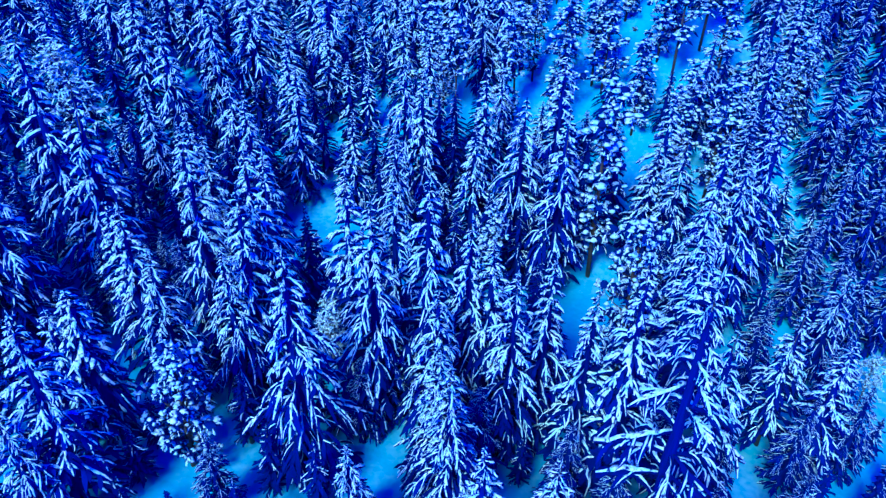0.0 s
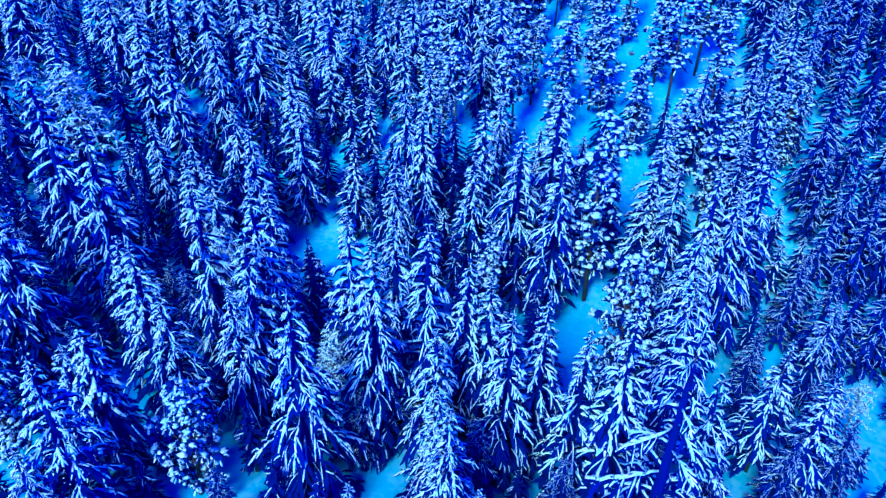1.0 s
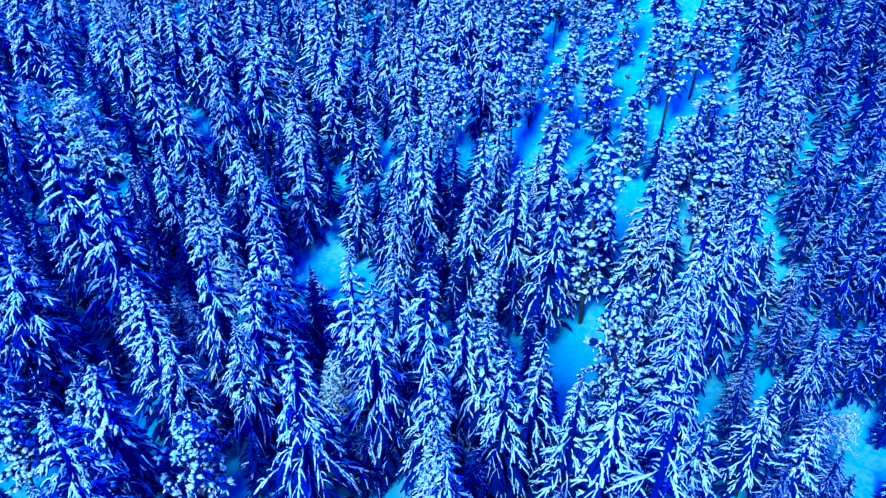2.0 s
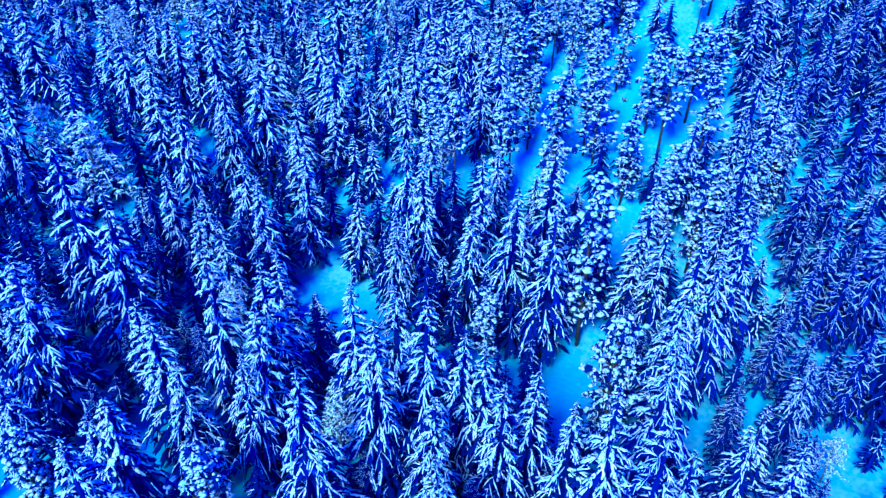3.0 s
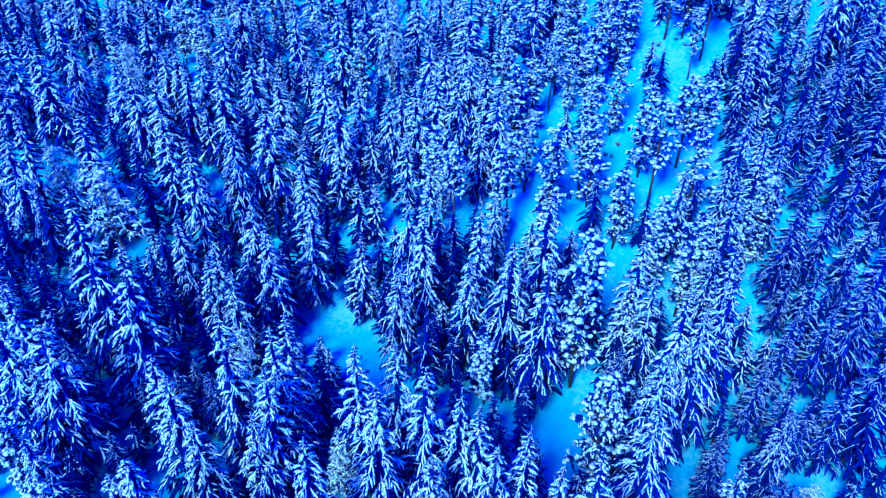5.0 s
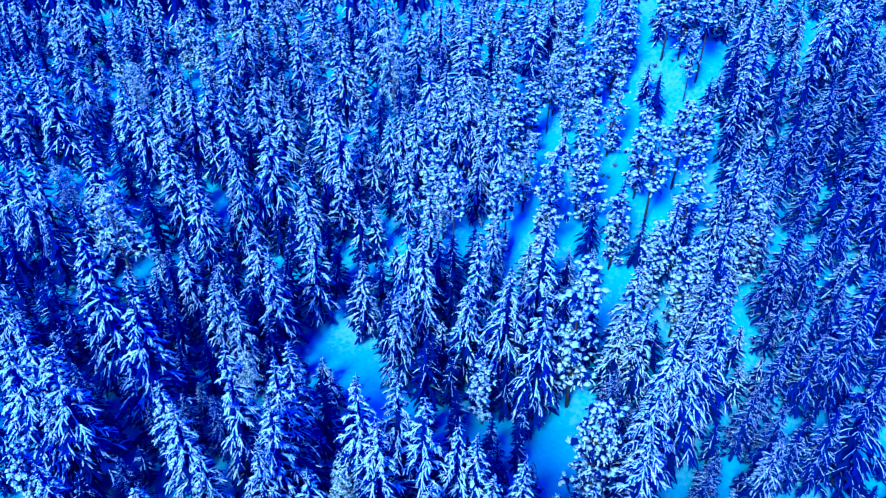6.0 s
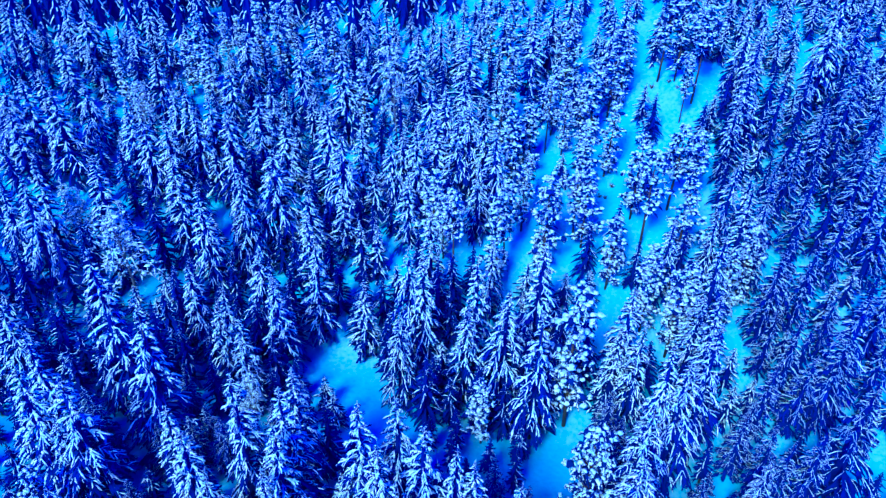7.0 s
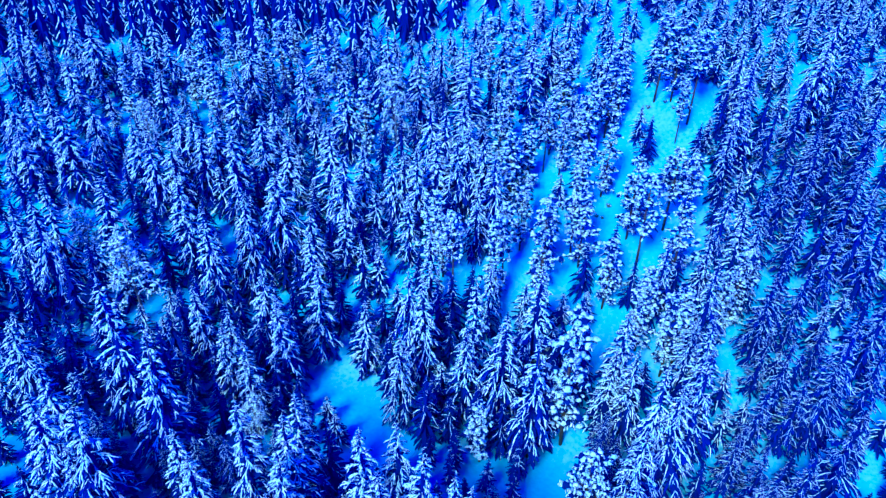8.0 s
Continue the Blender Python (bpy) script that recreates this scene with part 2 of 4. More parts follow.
def lump(shape, at, rx, rz, rng, sides=7, under=0.5):
    """An uneven rounded clump."""
    rows = []
    turn = rng.uniform(0, 6.28)
    for h, q in ((-under, 0.7), (0.2, 1.0), (0.9, 0.45)):
        rows.append([(at[0] + rx * q * rng.uniform(0.45, 1.55) * math.cos(turn + 6.2832 * i / sides), at[1] + rx * q * rng.uniform(0.6, 1.4) * math.sin(turn + 6.2832 * i / sides),
                      at[2] + rz * (h + rng.uniform(-0.14, 0.14))) for i in range(sides)])
    shape.rings(rows)


def pine_meshes(seed, height=17.0, reach=2.3, bare=0.5, load=0.9, limbs=26, clump=1.0):
    """Trunk with limbs, clumps of needles and the snow that caps them."""
    rng = random.Random(seed)
    bark, green, white = Shape(), Shape(), Shape()
    bx, by = rng.uniform(-0.35, 0.35), rng.uniform(-0.35, 0.35)
    tube(bark, [(0, 0, 0), (bx * 0.5, by * 0.5, height * 0.35), (bx, by, height * 0.7), (bx * 0.6, by * 0.6, height * 0.97)], [0.2, 0.17, 0.11, 0.03], 7)
    for i in range(limbs):
        s = (i + rng.uniform(0.1, 0.9)) / limbs
        z = height * (bare + (0.985 - bare) * s)
        r = reach * (0.25 + 0.75 * math.sin(min(1.0, (1.04 - s) * 1.35) * 1.5708)) * rng.uniform(0.35, 1.1) * (0.75 if s < 0.12 else 1)
        az = i * 2.39996 + rng.uniform(-0.5, 0.5)
        root = Vector((bx * 0.9, by * 0.9, z - 0.35 * r))
        tip = Vector((bx * 0.8 + r * math.cos(az), by * 0.8 + r * math.sin(az), z + rng.uniform(-0.25, 0.55) * r))
        tube(bark, [tuple(root), tuple(root.lerp(tip, 0.5) + Vector((0, 0, -0.12))), tuple(tip)], [0.06, 0.04, 0.015], 4)
        for j in range(2):
            o = tip.lerp(root, 0.42 * j) + Vector((rng.uniform(-0.35, 0.35), rng.uniform(-0.35, 0.35), rng.uniform(-0.05, 0.3)))
            g = clump * rng.uniform(0.42, 0.8)
            lump(green, o, g * 0.8, g * 0.6, rng, 5)
            for k in range(4):
                a2 = az + (k - 1.5) * 1.3 + rng.uniform(-0.4, 0.4)
                e = o + Vector((math.cos(a2), math.sin(a2), rng.uniform(-0.85, 0.1))) * g * rng.uniform(1.0, 1.9)
                finger(green, white, o.lerp(e, 0.15), o.lerp(e, 0.62) + Vector((0, 0, 0.12)), e, rng.uniform(0.13, 0.24), load * 0.85, rng)
            for k in range(5):
                if rng.random() < load:
                    q = o + Vector((rng.uniform(-1.2, 1.2), rng.uniform(-1.2, 1.2), rng.uniform(-0.2, 0.75))) * g
                    lump(white, q, g * rng.uniform(0.28, 0.72), g * rng.uniform(0.16, 0.4), rng, 5, 0.35)
    return [("trunk", bark.mesh("pine_trunk", PINE_BARK)), ("crown", green.mesh("pine_crown", PINE, True)), ("snow_cover", white.mesh("pine_snow", SNOW))]


def birch_meshes(seed, height=12.0, reach=2.3):
    """A leafless birch: limbs and fine twigs bowed under frost and snow."""
    rng = random.Random(seed)
    bark, white = Shape(), Shape()
    tube(bark, [(0, 0, 0), (0.1, 0.1, height * 0.4), (0.35, 0.1, height * 0.75), (0.9, 0.2, height * 0.97)], [0.14, 0.11, 0.06, 0.015], 6)
    for i in range(34):
        s = (i + rng.random()) / 34
        z = height * (0.3 + 0.66 * s)
        r = reach * (1.15 - 0.75 * s) * rng.uniform(0.6, 1.1)
        az = i * 2.39996 + rng.uniform(-0.4, 0.4)
        ctr = 0.35 * z / height
        d = Vector((math.cos(az), math.sin(az), 0))
        pts = [Vector((ctr, 0.1, z)), Vector((ctr, 0.1, z)) + d * r * 0.45 + Vector((0, 0, 0.4 * r)), Vector((ctr, 0.1, z)) + d * r * 0.85 + Vector((0, 0, 0.35 * r)), Vector((ctr, 0.1, z)) + d * r * 1.15 - Vector((0, 0, 0.15 * r))]
        tube(bark, [tuple(p) for p in pts], [0.045, 0.03, 0.02, 0.006], 4)
        tube(white, [tuple(p + Vector((0, 0, 0.05))) for p in pts[1:]], [0.05, 0.055, 0.03], 5)
        for k in range(9):
            u = rng.uniform(0.25, 1.0)
            j = min(2, int(u * 3))
            o = pts[j].lerp(pts[j + 1], u * 3 - j)
            e = o + Vector((rng.uniform(-1, 1), rng.uniform(-1, 1), rng.uniform(-0.7, 0.5))) * 0.85
            m = o.lerp(e, 0.5) + Vector((0, 0, 0.12))
            tube(bark, [tuple(o), tuple(m), tuple(e)], [0.014, 0.011, 0.004], 3)
            tube(white, [tuple(o.lerp(m, 0.2) + Vector((0, 0, 0.04))), tuple(m + Vector((0, 0, 0.045))), tuple(e + Vector((0, 0, 0.02)))], [0.03, 0.075, 0.02], 4)
            if rng.random() < 0.4:
                lump(white, m + Vector((0, 0, 0.05)), rng.uniform(0.12, 0.26), rng.uniform(0.1, 0.18), rng, 5, 0.4)
    return [("trunk", bark.mesh("birch_trunk", BIRCH_BARK)), ("snow_cover", white.mesh("birch_frost", FROST))]


def shrub_meshes(seed):
    """A low tangle of dark twigs poking through the snow, with a little snow caught in it."""
    rng = random.Random(seed)
    bark, white = Shape(), Shape()
    for i in range(16):
        az, out = rng.uniform(0, 6.28), rng.uniform(0.2, 0.75)
        d = Vector((math.cos(az), math.sin(az), 0))
        top = d * out + Vector((0, 0, rng.uniform(0.4, 1.0)))
        tube(bark, [tuple(d * 0.08), tuple(top * 0.55 + Vector((0, 0, 0.12))), tuple(top)], [0.04, 0.03, 0.01], 4)
        for k in range(3):
            o = top * rng.uniform(0.45, 0.95)
            e = o + Vector((rng.uniform(-0.3, 0.3), rng.uniform(-0.3, 0.3), rng.uniform(-0.05, 0.25)))
            tube(bark, [tuple(o), tuple(e)], [0.025, 0.01], 3)
    for i in range(4):
        lump(white, (rng.uniform(-0.35, 0.35), rng.uniform(-0.35, 0.35), rng.uniform(0.3, 0.7)), rng.uniform(0.1, 0.2), 0.1, rng, 5, 0.4)
    return [("brushwood", bark.mesh("shrub_twigs", BARK)), ("snow_cover", white.mesh("shrub_snow", FROST))]


KINDS = {}


def kind(name, count, build, height, label, category, thing, group):
    KINDS[name] = ([build(i) for i in range(count)], height, label, category, thing, group)


kind("spruce", 8, lambda i: spruce_meshes(10 + i, sprays=3, gap=1.18, boughs=6.4, reach=3.3 + 0.2 * (i % 4), droop=0.64 + 0.07 * (i % 4), wide=0.22, snowy=1.15, taper=0.76, steps=7, core=0.17), 18.0,
     "tall dark green spruce with heavy snow on drooping boughs", "spruce", "spruce_tree", "spruces of the forest")
kind("full", 5, lambda i: spruce_meshes(30 + i, reach=4.1 + 0.2 * (i % 3), gap=1.28, boughs=6.6, sprays=4, wide=0.22, droop=0.66 + 0.06 * (i % 3), snowy=1.15, taper=0.74, steps=7, core=0.15), 18.0,
     "broad spruce, its drooping boughs thickly loaded with snow", "spruce", "spruce_tree", "spruces of the forest")
kind("open", 2, lambda i: spruce_meshes(35 + i, reach=5.2, gap=1.35, load=0.95, sprays=4, droop=0.36, wide=0.19, core=0.1, taper=0.6, steps=8, boughs=5.4, snowy=1.25), 18.0,
     "old open spruce with long spreading boughs under ribbons of snow", "spruce", "spruce_tree", "spruces of the forest")
kind("thin", 4, lambda i: spruce_meshes(40 + i, reach=3.0 + 0.2 * (i % 3), gap=1.2, load=0.85, sprays=3, droop=0.62, wide=0.17, snowy=1.05, taper=0.75, steps=6, core=0.18), 18.0,
     "dark green spruce with narrow strips of snow on its boughs", "spruce", "spruce_tree", "spruces of the forest")
# Thin snow is real at the right edge; on low fillers it replaces shade.
kind("dusted", 5, lambda i: spruce_meshes(45 + i, reach=2.9 + 0.2 * (i % 3), gap=1.15, load=0.85, steps=6, sprays=3, droop=0.66, wide=0.17, snowy=0.3, core=0.2), 18.0,
     "dark spruce with only thin lines of snow on its boughs", "spruce", "spruce_tree", "spruces of the forest")
kind("young", 3, lambda i: spruce_meshes(50 + i, height=10.0, reach=1.9, gap=0.66, sprays=1, wide=0.2, base=0.04, droop=0.6, steps=4, snowy=1.3), 10.0,
     "slim young spruce with snow on its short boughs", "spruce", "young_spruce_tree", "young spruces")
# As low filler, the missing snow stands in for the shade between trees.
kind("bare", 2, lambda i: spruce_meshes(60 + i, height=10.0, reach=1.9, gap=0.6, load=0.3, sprays=1, wide=0.14, base=0.1, droop=0.5, steps=4), 10.0,
     "small dark young spruce with almost no snow", "spruce", "young_spruce_tree", "young spruces")
kind("laden", 1, lambda i: spruce_meshes(65 + i, reach=3.4, gap=0.85, sprays=2, wide=0.34, droop=0.9, snowy=1.5, taper=0.6), 18.0,
     "stout round-topped spruce buried under clotted snow", "spruce", "spruce_tree", "spruces of the forest")
kind("far", 6, lambda i: spruce_meshes(110 + i, reach=3.4 + 0.25 * (i % 3), gap=1.3, boughs=6.0, sprays=1, wide=0.28, droop=0.65 + 0.1 * (i % 3), core=0.24, steps=4, snowy=1.3, taper=0.75), 18.0,
     "snow-covered spruce on the distant hillside", "spruce", "spruce_tree", "spruces of the forest")
# Snow kept thin to give these fillers the darkness of shaded trees.
kind("dim", 4, lambda i: spruce_meshes(116 + i, reach=3.1 + 0.25 * (i % 3), gap=1.3, boughs=6.0, load=0.36, sprays=1, wide=0.26, droop=0.75 + 0.12 * (i % 3), core=0.26, steps=5, snowy=0.45), 18.0,
     "dark spruce with thin snow on the distant hillside", "spruce", "spruce_tree", "spruces of the forest")
kind("pine", 5, lambda i: pine_meshes(80 + i, reach=2.2 + 0.25 * (i % 3), bare=0.4 + 0.05 * (i % 4), limbs=22), 17.0,
     "pine with a bare trunk and round tufts capped with snow", "pine", "pine_tree", "pines on the slope")
kind("tuft", 5, lambda i: pine_meshes(85 + i, reach=1.9 + 0.2 * (i % 3), bare=0.14, limbs=34, clump=0.9), 17.0,
     "full pine, snow clotted on its tufts down to the ground", "pine", "pine_tree", "pines on the slope")
kind("dwarf", 2, lambda i: pine_meshes(90 + i, height=10.0, reach=2.3, bare=0.12, limbs=46, clump=0.6), 10.0,
     "short crooked pine bent under thick snow pillows", "pine", "pine_tree", "pines on the slope")
kind("birch", 2, lambda i: birch_meshes(95 + i), 12.0,
     "leafless birch with fine twigs white with frost", "birch", "birch_tree", "frosted birches")

kind("shrub", 3, lambda i: shrub_meshes(120 + i), 1.0,
     "low dark leafless shrub poking out of the snow", "shrub", "shrub", "shrubs on the slope")

PLANTED = []
turns = random.Random(5)


def plant(what, x, y, height, width=1.0):
    """One tree of that kind on the ground at x, y, that many metres high; width widens its crown."""
    shapes, tall, label, category, thing, group = KINDS[what]
    parts = shapes[turns.randrange(len(shapes))]
    root = new(thing)
    root.empty_display_size = 0.5
    s = height / tall
    wide = width * (0.35 + 0.65 * s if what != "shrub" else s) * turns.uniform(0.92, 1.14)
    root.matrix_world = Matrix.Translation((x, y, rise(x, y) - (0.25 if what != "shrub" else 0.02))) @ pose(0, 0, 0, turns.uniform(-1.2, 1.2), turns.uniform(-1.2, 1.2), turns.uniform(0, 360)) @ Matrix.Diagonal((wide, wide, s, 1))
    for name, me in parts:
        ob = new(name, me)
        ob.parent = root
        if name != "trunk":
            tagged(ob, kind="stuff")
    if what != "shrub":
        PLANTED.append((x, y, rise(x, y) + height))
    return tagged(root, label, category, group)


CROWD = {"crown": [], "snow_cover": []}


def crowd(x, y, height, what="far"):
    """One more spruce of the distant wood, joined with its neighbours."""
    shapes, tall = KINDS[what][:2]
    s = height / tall
    wide = (0.35 + 0.65 * s) * turns.uniform(0.92, 1.2)
    m = Matrix.Translation((x, y, rise(x, y) - 0.25)) @ pose(0, 0, 0, 0, 0, turns.uniform(0, 360)) @ Matrix.Diagonal((wide, wide, s, 1))
    for name, me in shapes[turns.randrange(len(shapes))]:
        if name != "trunk":
            CROWD[name].append((me, m))
    PLANTED.append((x, y, rise(x, y) + height))


# trees: valley floor and the near edge of the wood
plant("spruce", 2.8, 25.7, 16.2)
plant("spruce", 7.2, 26.2, 15.0)
plant("bare", -24.8, 26.6, 7.5)
plant("open", 13.9, 27.3, 28.3, 0.85)
plant("bare", -17.4, 27.5, 7.8)
plant("full", -5.4, 27.9, 12.5, 0.86)
plant("bare", -9.1, 28.0, 7.1)
plant("bare", -13.1, 28.4, 8.3)
plant("bare", -1.4, 28.8, 6.8)
plant("bare", -21.3, 29.1, 5.7)
plant("dusted", 18.6, 29.1, 10.6)
plant("full", -27.3, 29.3, 13.0, 0.86)
plant("bare", 5.9, 29.7, 6.0)
plant("bare", -31.2, 30.3, 6.0)
plant("dusted", 25.3, 30.6, 11.4)
plant("dusted", 31.6, 30.8, 9.6)
plant("full", -25.9, 31.3, 18.8)
plant("dusted", 12.6, 31.4, 10.7)
plant("dusted", -15.9, 31.4, 8.9)
plant("bare", -5.3, 31.5, 4.8)
plant("full", 1.0, 31.6, 16.0, 0.86)
plant("bare", -8.9, 32.6, 7.6)
plant("spruce", 18.8, 33.0, 21.2)
plant("bare", -12.5, 33.6, 7.5)
plant("bare", -34.4, 33.8, 5.7)
plant("full", -0.2, 34.2, 15.0, 0.86)
plant("dusted", 9.8, 34.2, 9.7)
plant("bare", 29.9, 34.2, 8.0)
plant("bare", -22.9, 34.3, 6.0)
plant("full", -0.2, 35.2, 14.7, 0.86)
plant("bare", 35.2, 35.3, 6.3)
plant("bare", -30.9, 35.4, 4.9)
plant("dusted", 21.6, 35.6, 10.2)
plant("dwarf", -19.5, 35.8, 12.7)
plant("bare", 6.6, 36.0, 5.5)
plant("spruce", 13.8, 36.4, 23.3)
plant("full", -10.6, 37.0, 20.9, 0.86)
plant("dusted", 3.1, 37.4, 9.2)
plant("bare", 37.9, 37.6, 6.6)
plant("tuft", -35.1, 37.6, 11.3)
plant("spruce", 10.8, 37.8, 19.2)
plant("dusted", 18.2, 38.0, 9.7)
plant("full", -28.0, 38.0, 14.0)
plant("bare", -23.1, 38.1, 5.5)
plant("dusted", 29.2, 38.1, 11.0)
plant("bare", -41.3, 38.2, 4.5)
plant("laden", -26.8, 38.4, 15.5)
plant("bare", -15.5, 38.5, 8.1)
plant("bare", 42.1, 38.6, 5.3)
plant("bare", 23.8, 39.0, 7.4)
plant("spruce", 31.0, 39.0, 16.7)
plant("full", -0.4, 39.9, 16.1, 0.86)
plant("dusted", -6.2, 39.9, 9.0)
plant("dusted", 35.0, 40.0, 11.0)
plant("full", 5.7, 40.1, 18.5)
plant("spruce", -37.0, 41.1, 15.0)
plant("bare", -32.8, 41.7, 5.8)
plant("bare", -10.0, 41.8, 5.3)
plant("bare", 15.2, 41.8, 6.8)
plant("bare", 38.6, 41.9, 5.7)
plant("bare", 19.6, 42.0, 8.4)
plant("spruce", 8.4, 42.0, 18.9)
plant("full", -21.9, 42.2, 16.9, 0.86)
plant("bare", -46.8, 42.3, 5.2)
plant("full", -5.2, 42.4, 22.0, 0.86)
plant("dusted", -4.1, 42.7, 13.0)
plant("bare", 43.4, 42.7, 5.6)
plant("bare", 24.0, 42.9, 6.5)
plant("full", -16.8, 42.9, 17.0, 0.86)
plant("spruce", 29.3, 43.0, 16.8)
plant("tuft", -41.7, 44.0, 12.5)
plant("spruce", 4.0, 44.2, 18.6)
plant("spruce", 2.1, 44.6, 20.0)
plant("dusted", 35.1, 44.7, 12.0)
plant("full", -1.4, 44.8, 23.1, 0.86)
plant("bare", 17.6, 45.0, 6.8)
plant("full", -16.0, 45.3, 21.1, 0.86)
plant("bare", -37.4, 45.4, 7.7)
plant("bare", 26.5, 45.5, 5.2)
plant("bare", 47.5, 45.6, 4.7)
plant("dusted", 12.7, 45.8, 9.2)
plant("birch", -9.5, 45.9, 9.0)
plant("bare", 31.5, 46.2, 5.6)
plant("full", 21.1, 46.3, 20.0)
plant("full", -26.0, 46.3, 18.5, 0.86)
plant("bare", -51.3, 46.6, 8.4)
plant("bare", -20.0, 46.7, 7.6)
plant("dusted", 37.5, 46.7, 9.0)
plant("dusted", -33.5, 47.1, 8.9)
plant("bare", -47.7, 47.3, 6.2)
plant("birch", 40.9, 47.9, 7.0)
plant("bare", 51.1, 48.0, 8.5)
plant("full", -8.1, 48.2, 21.8, 0.86)
plant("bare", 7.1, 48.3, 7.6)
plant("bare", -2.1, 48.4, 8.2)
plant("full", -15.7, 48.5, 23.5, 0.86)
plant("spruce", -39.9, 48.5, 16.0)
plant("bare", 15.6, 48.6, 7.6)
plant("birch", -10.1, 49.0, 9.0)
plant("bare", 34.8, 49.1, 5.0)
plant("bare", 25.0, 49.2, 6.0)
plant("dusted", 10.7, 49.3, 10.1)
plant("bare", 46.7, 49.7, 7.1)
plant("full", -43.6, 50.2, 21.1)
plant("full", -21.2, 50.2, 24.1, 0.86)
plant("bare", 53.7, 50.3, 8.0)
plant("full", -39.1, 50.4, 21.2)
plant("dusted", 30.7, 50.6, 11.0)
plant("bare", 3.2, 50.6, 6.2)
plant("bare", -52.5, 50.7, 6.9)
plant("bare", -48.8, 50.8, 8.4)
plant("bare", -33.6, 50.9, 6.8)
plant("bare", -26.5, 51.1, 7.2)
plant("dwarf", 18.0, 51.3, 17.9, 0.80)
plant("thin", 37.4, 51.6, 14.7)
plant("full", -4.1, 51.7, 19.5, 0.86)
plant("bare", 50.6, 51.8, 6.9)
plant("dusted", 6.9, 52.5, 10.1)
plant("spruce", -30.1, 52.5, 15.8)
plant("bare", -55.4, 52.9, 7.8)
plant("dusted", 55.9, 53.0, 9.2)
plant("full", 23.2, 53.1, 20.6)
plant("bare", -11.1, 53.4, 8.5)
plant("bare", -44.9, 53.7, 8.1)
plant("bare", 0.2, 53.8, 7.8)
plant("full", -16.5, 54.4, 21.2, 0.86)
plant("dusted", 19.1, 54.9, 8.7)
plant("dusted", 33.2, 55.1, 8.0)
plant("bare", 37.1, 55.1, 4.5)
plant("bare", 26.6, 55.3, 8.4)
plant("dusted", 45.5, 55.3, 15.4, 1.20)
plant("bare", -38.7, 55.4, 7.3)
plant("bare", -7.8, 55.4, 7.1)
plant("dusted", 41.9, 55.5, 13.1)
plant("dusted", -33.6, 55.5, 9.2)
plant("bare", -50.8, 55.6, 7.9)
plant("dusted", -21.8, 55.9, 8.7)
plant("bare", -3.5, 56.1, 7.3)
plant("bare", 3.6, 56.2, 6.2)
plant("dusted", 49.1, 56.2, 21.5, 1.20)
plant("bare", 9.8, 56.4, 8.2)
plant("dusted", -26.4, 56.8, 10.7)
plant("bare", 55.4, 56.9, 5.9)
plant("bare", -13.2, 56.9, 14.6)
plant("spruce", -46.3, 57.1, 20.6)
plant("dusted", -30.3, 57.2, 10.0)
plant("bare", 21.9, 57.6, 8.5)
plant("dusted", 40.8, 57.7, 12.6)
plant("bare", -56.4, 57.9, 5.6)
plant("dusted", -42.6, 58.0, 12.4)
plant("dusted", -18.7, 58.1, 12.5)
plant("bare", 6.6, 58.9, 7.0)
plant("bare", 59.3, 58.9, 6.2)
plant("bare", 34.5, 59.1, 8.3)
plant("bare", 1.6, 59.1, 8.1)
plant("full", 29.2, 59.4, 21.2)
plant("spruce", -34.8, 59.6, 25.8)
plant("dusted", 37.9, 59.7, 13.0)
plant("bare", 50.0, 60.0, 8.5)
plant("bare", 46.2, 60.3, 8.3)
plant("bare", -5.2, 60.3, 6.8)
plant("dusted", -50.9, 60.4, 9.4)
plant("bare", -11.0, 60.7, 7.2)
plant("dusted", -30.0, 60.8, 8.6)
plant("bare", -25.0, 60.9, 7.9)
plant("spruce", 27.6, 61.0, 23.3)
plant("dusted", 23.3, 61.2, 10.1)
plant("dusted", -39.0, 61.2, 10.1)
plant("bare", -54.9, 61.3, 8.0)
plant("bare", -16.9, 61.3, 7.2)
plant("bare", 10.9, 61.4, 7.3)
plant("bare", -44.7, 61.6, 7.3)
plant("dusted", 39.5, 61.7, 12.0)
plant("dusted", -21.3, 62.0, 8.6)
# trees: round the clearing and the foot of the slope
plant("bare", 61.2, 62.3, 7.3)
plant("dusted", 55.5, 62.3, 10.4)
plant("bare", -58.6, 62.6, 7.8)
plant("bare", -1.3, 62.7, 7.1)
plant("bare", 2.3, 62.7, 8.4)
plant("dusted", 33.4, 63.1, 14.0)
plant("thin", 33.1, 63.6, 23.1)
plant("tuft", 5.8, 64.2, 12.0)
plant("birch", -25.0, 64.6, 11.0)
plant("dusted", -52.9, 64.9, 10.4)
plant("dusted", 42.4, 64.9, 14.9)
plant("dusted", 22.6, 65.0, 10.1)
plant("dusted", -33.9, 65.2, 11.1)
plant("spruce", -41.2, 65.3, 28.7, 0.95)
plant("dusted", 50.4, 65.4, 17.7, 1.20)
plant("dusted", 57.2, 65.5, 8.7)
plant("spruce", 12.6, 65.6, 22.9)
plant("dusted", 47.2, 65.7, 14.7, 1.20)
plant("dusted", -18.8, 66.0, 9.3)
crowd(60.7, 66.1, 7.9)
crowd(35.9, 66.1, 11.1, "dim")
crowd(-45.0, 66.2, 11.7, "dim")
crowd(-60.4, 66.3, 7.8)
crowd(-14.6, 66.3, 6.7)
crowd(-49.3, 66.5, 11.1, "dim")
crowd(8.7, 66.6, 9.8, "dim")
crowd(32.1, 66.9, 8.1)
crowd(39.3, 67.0, 7.5)
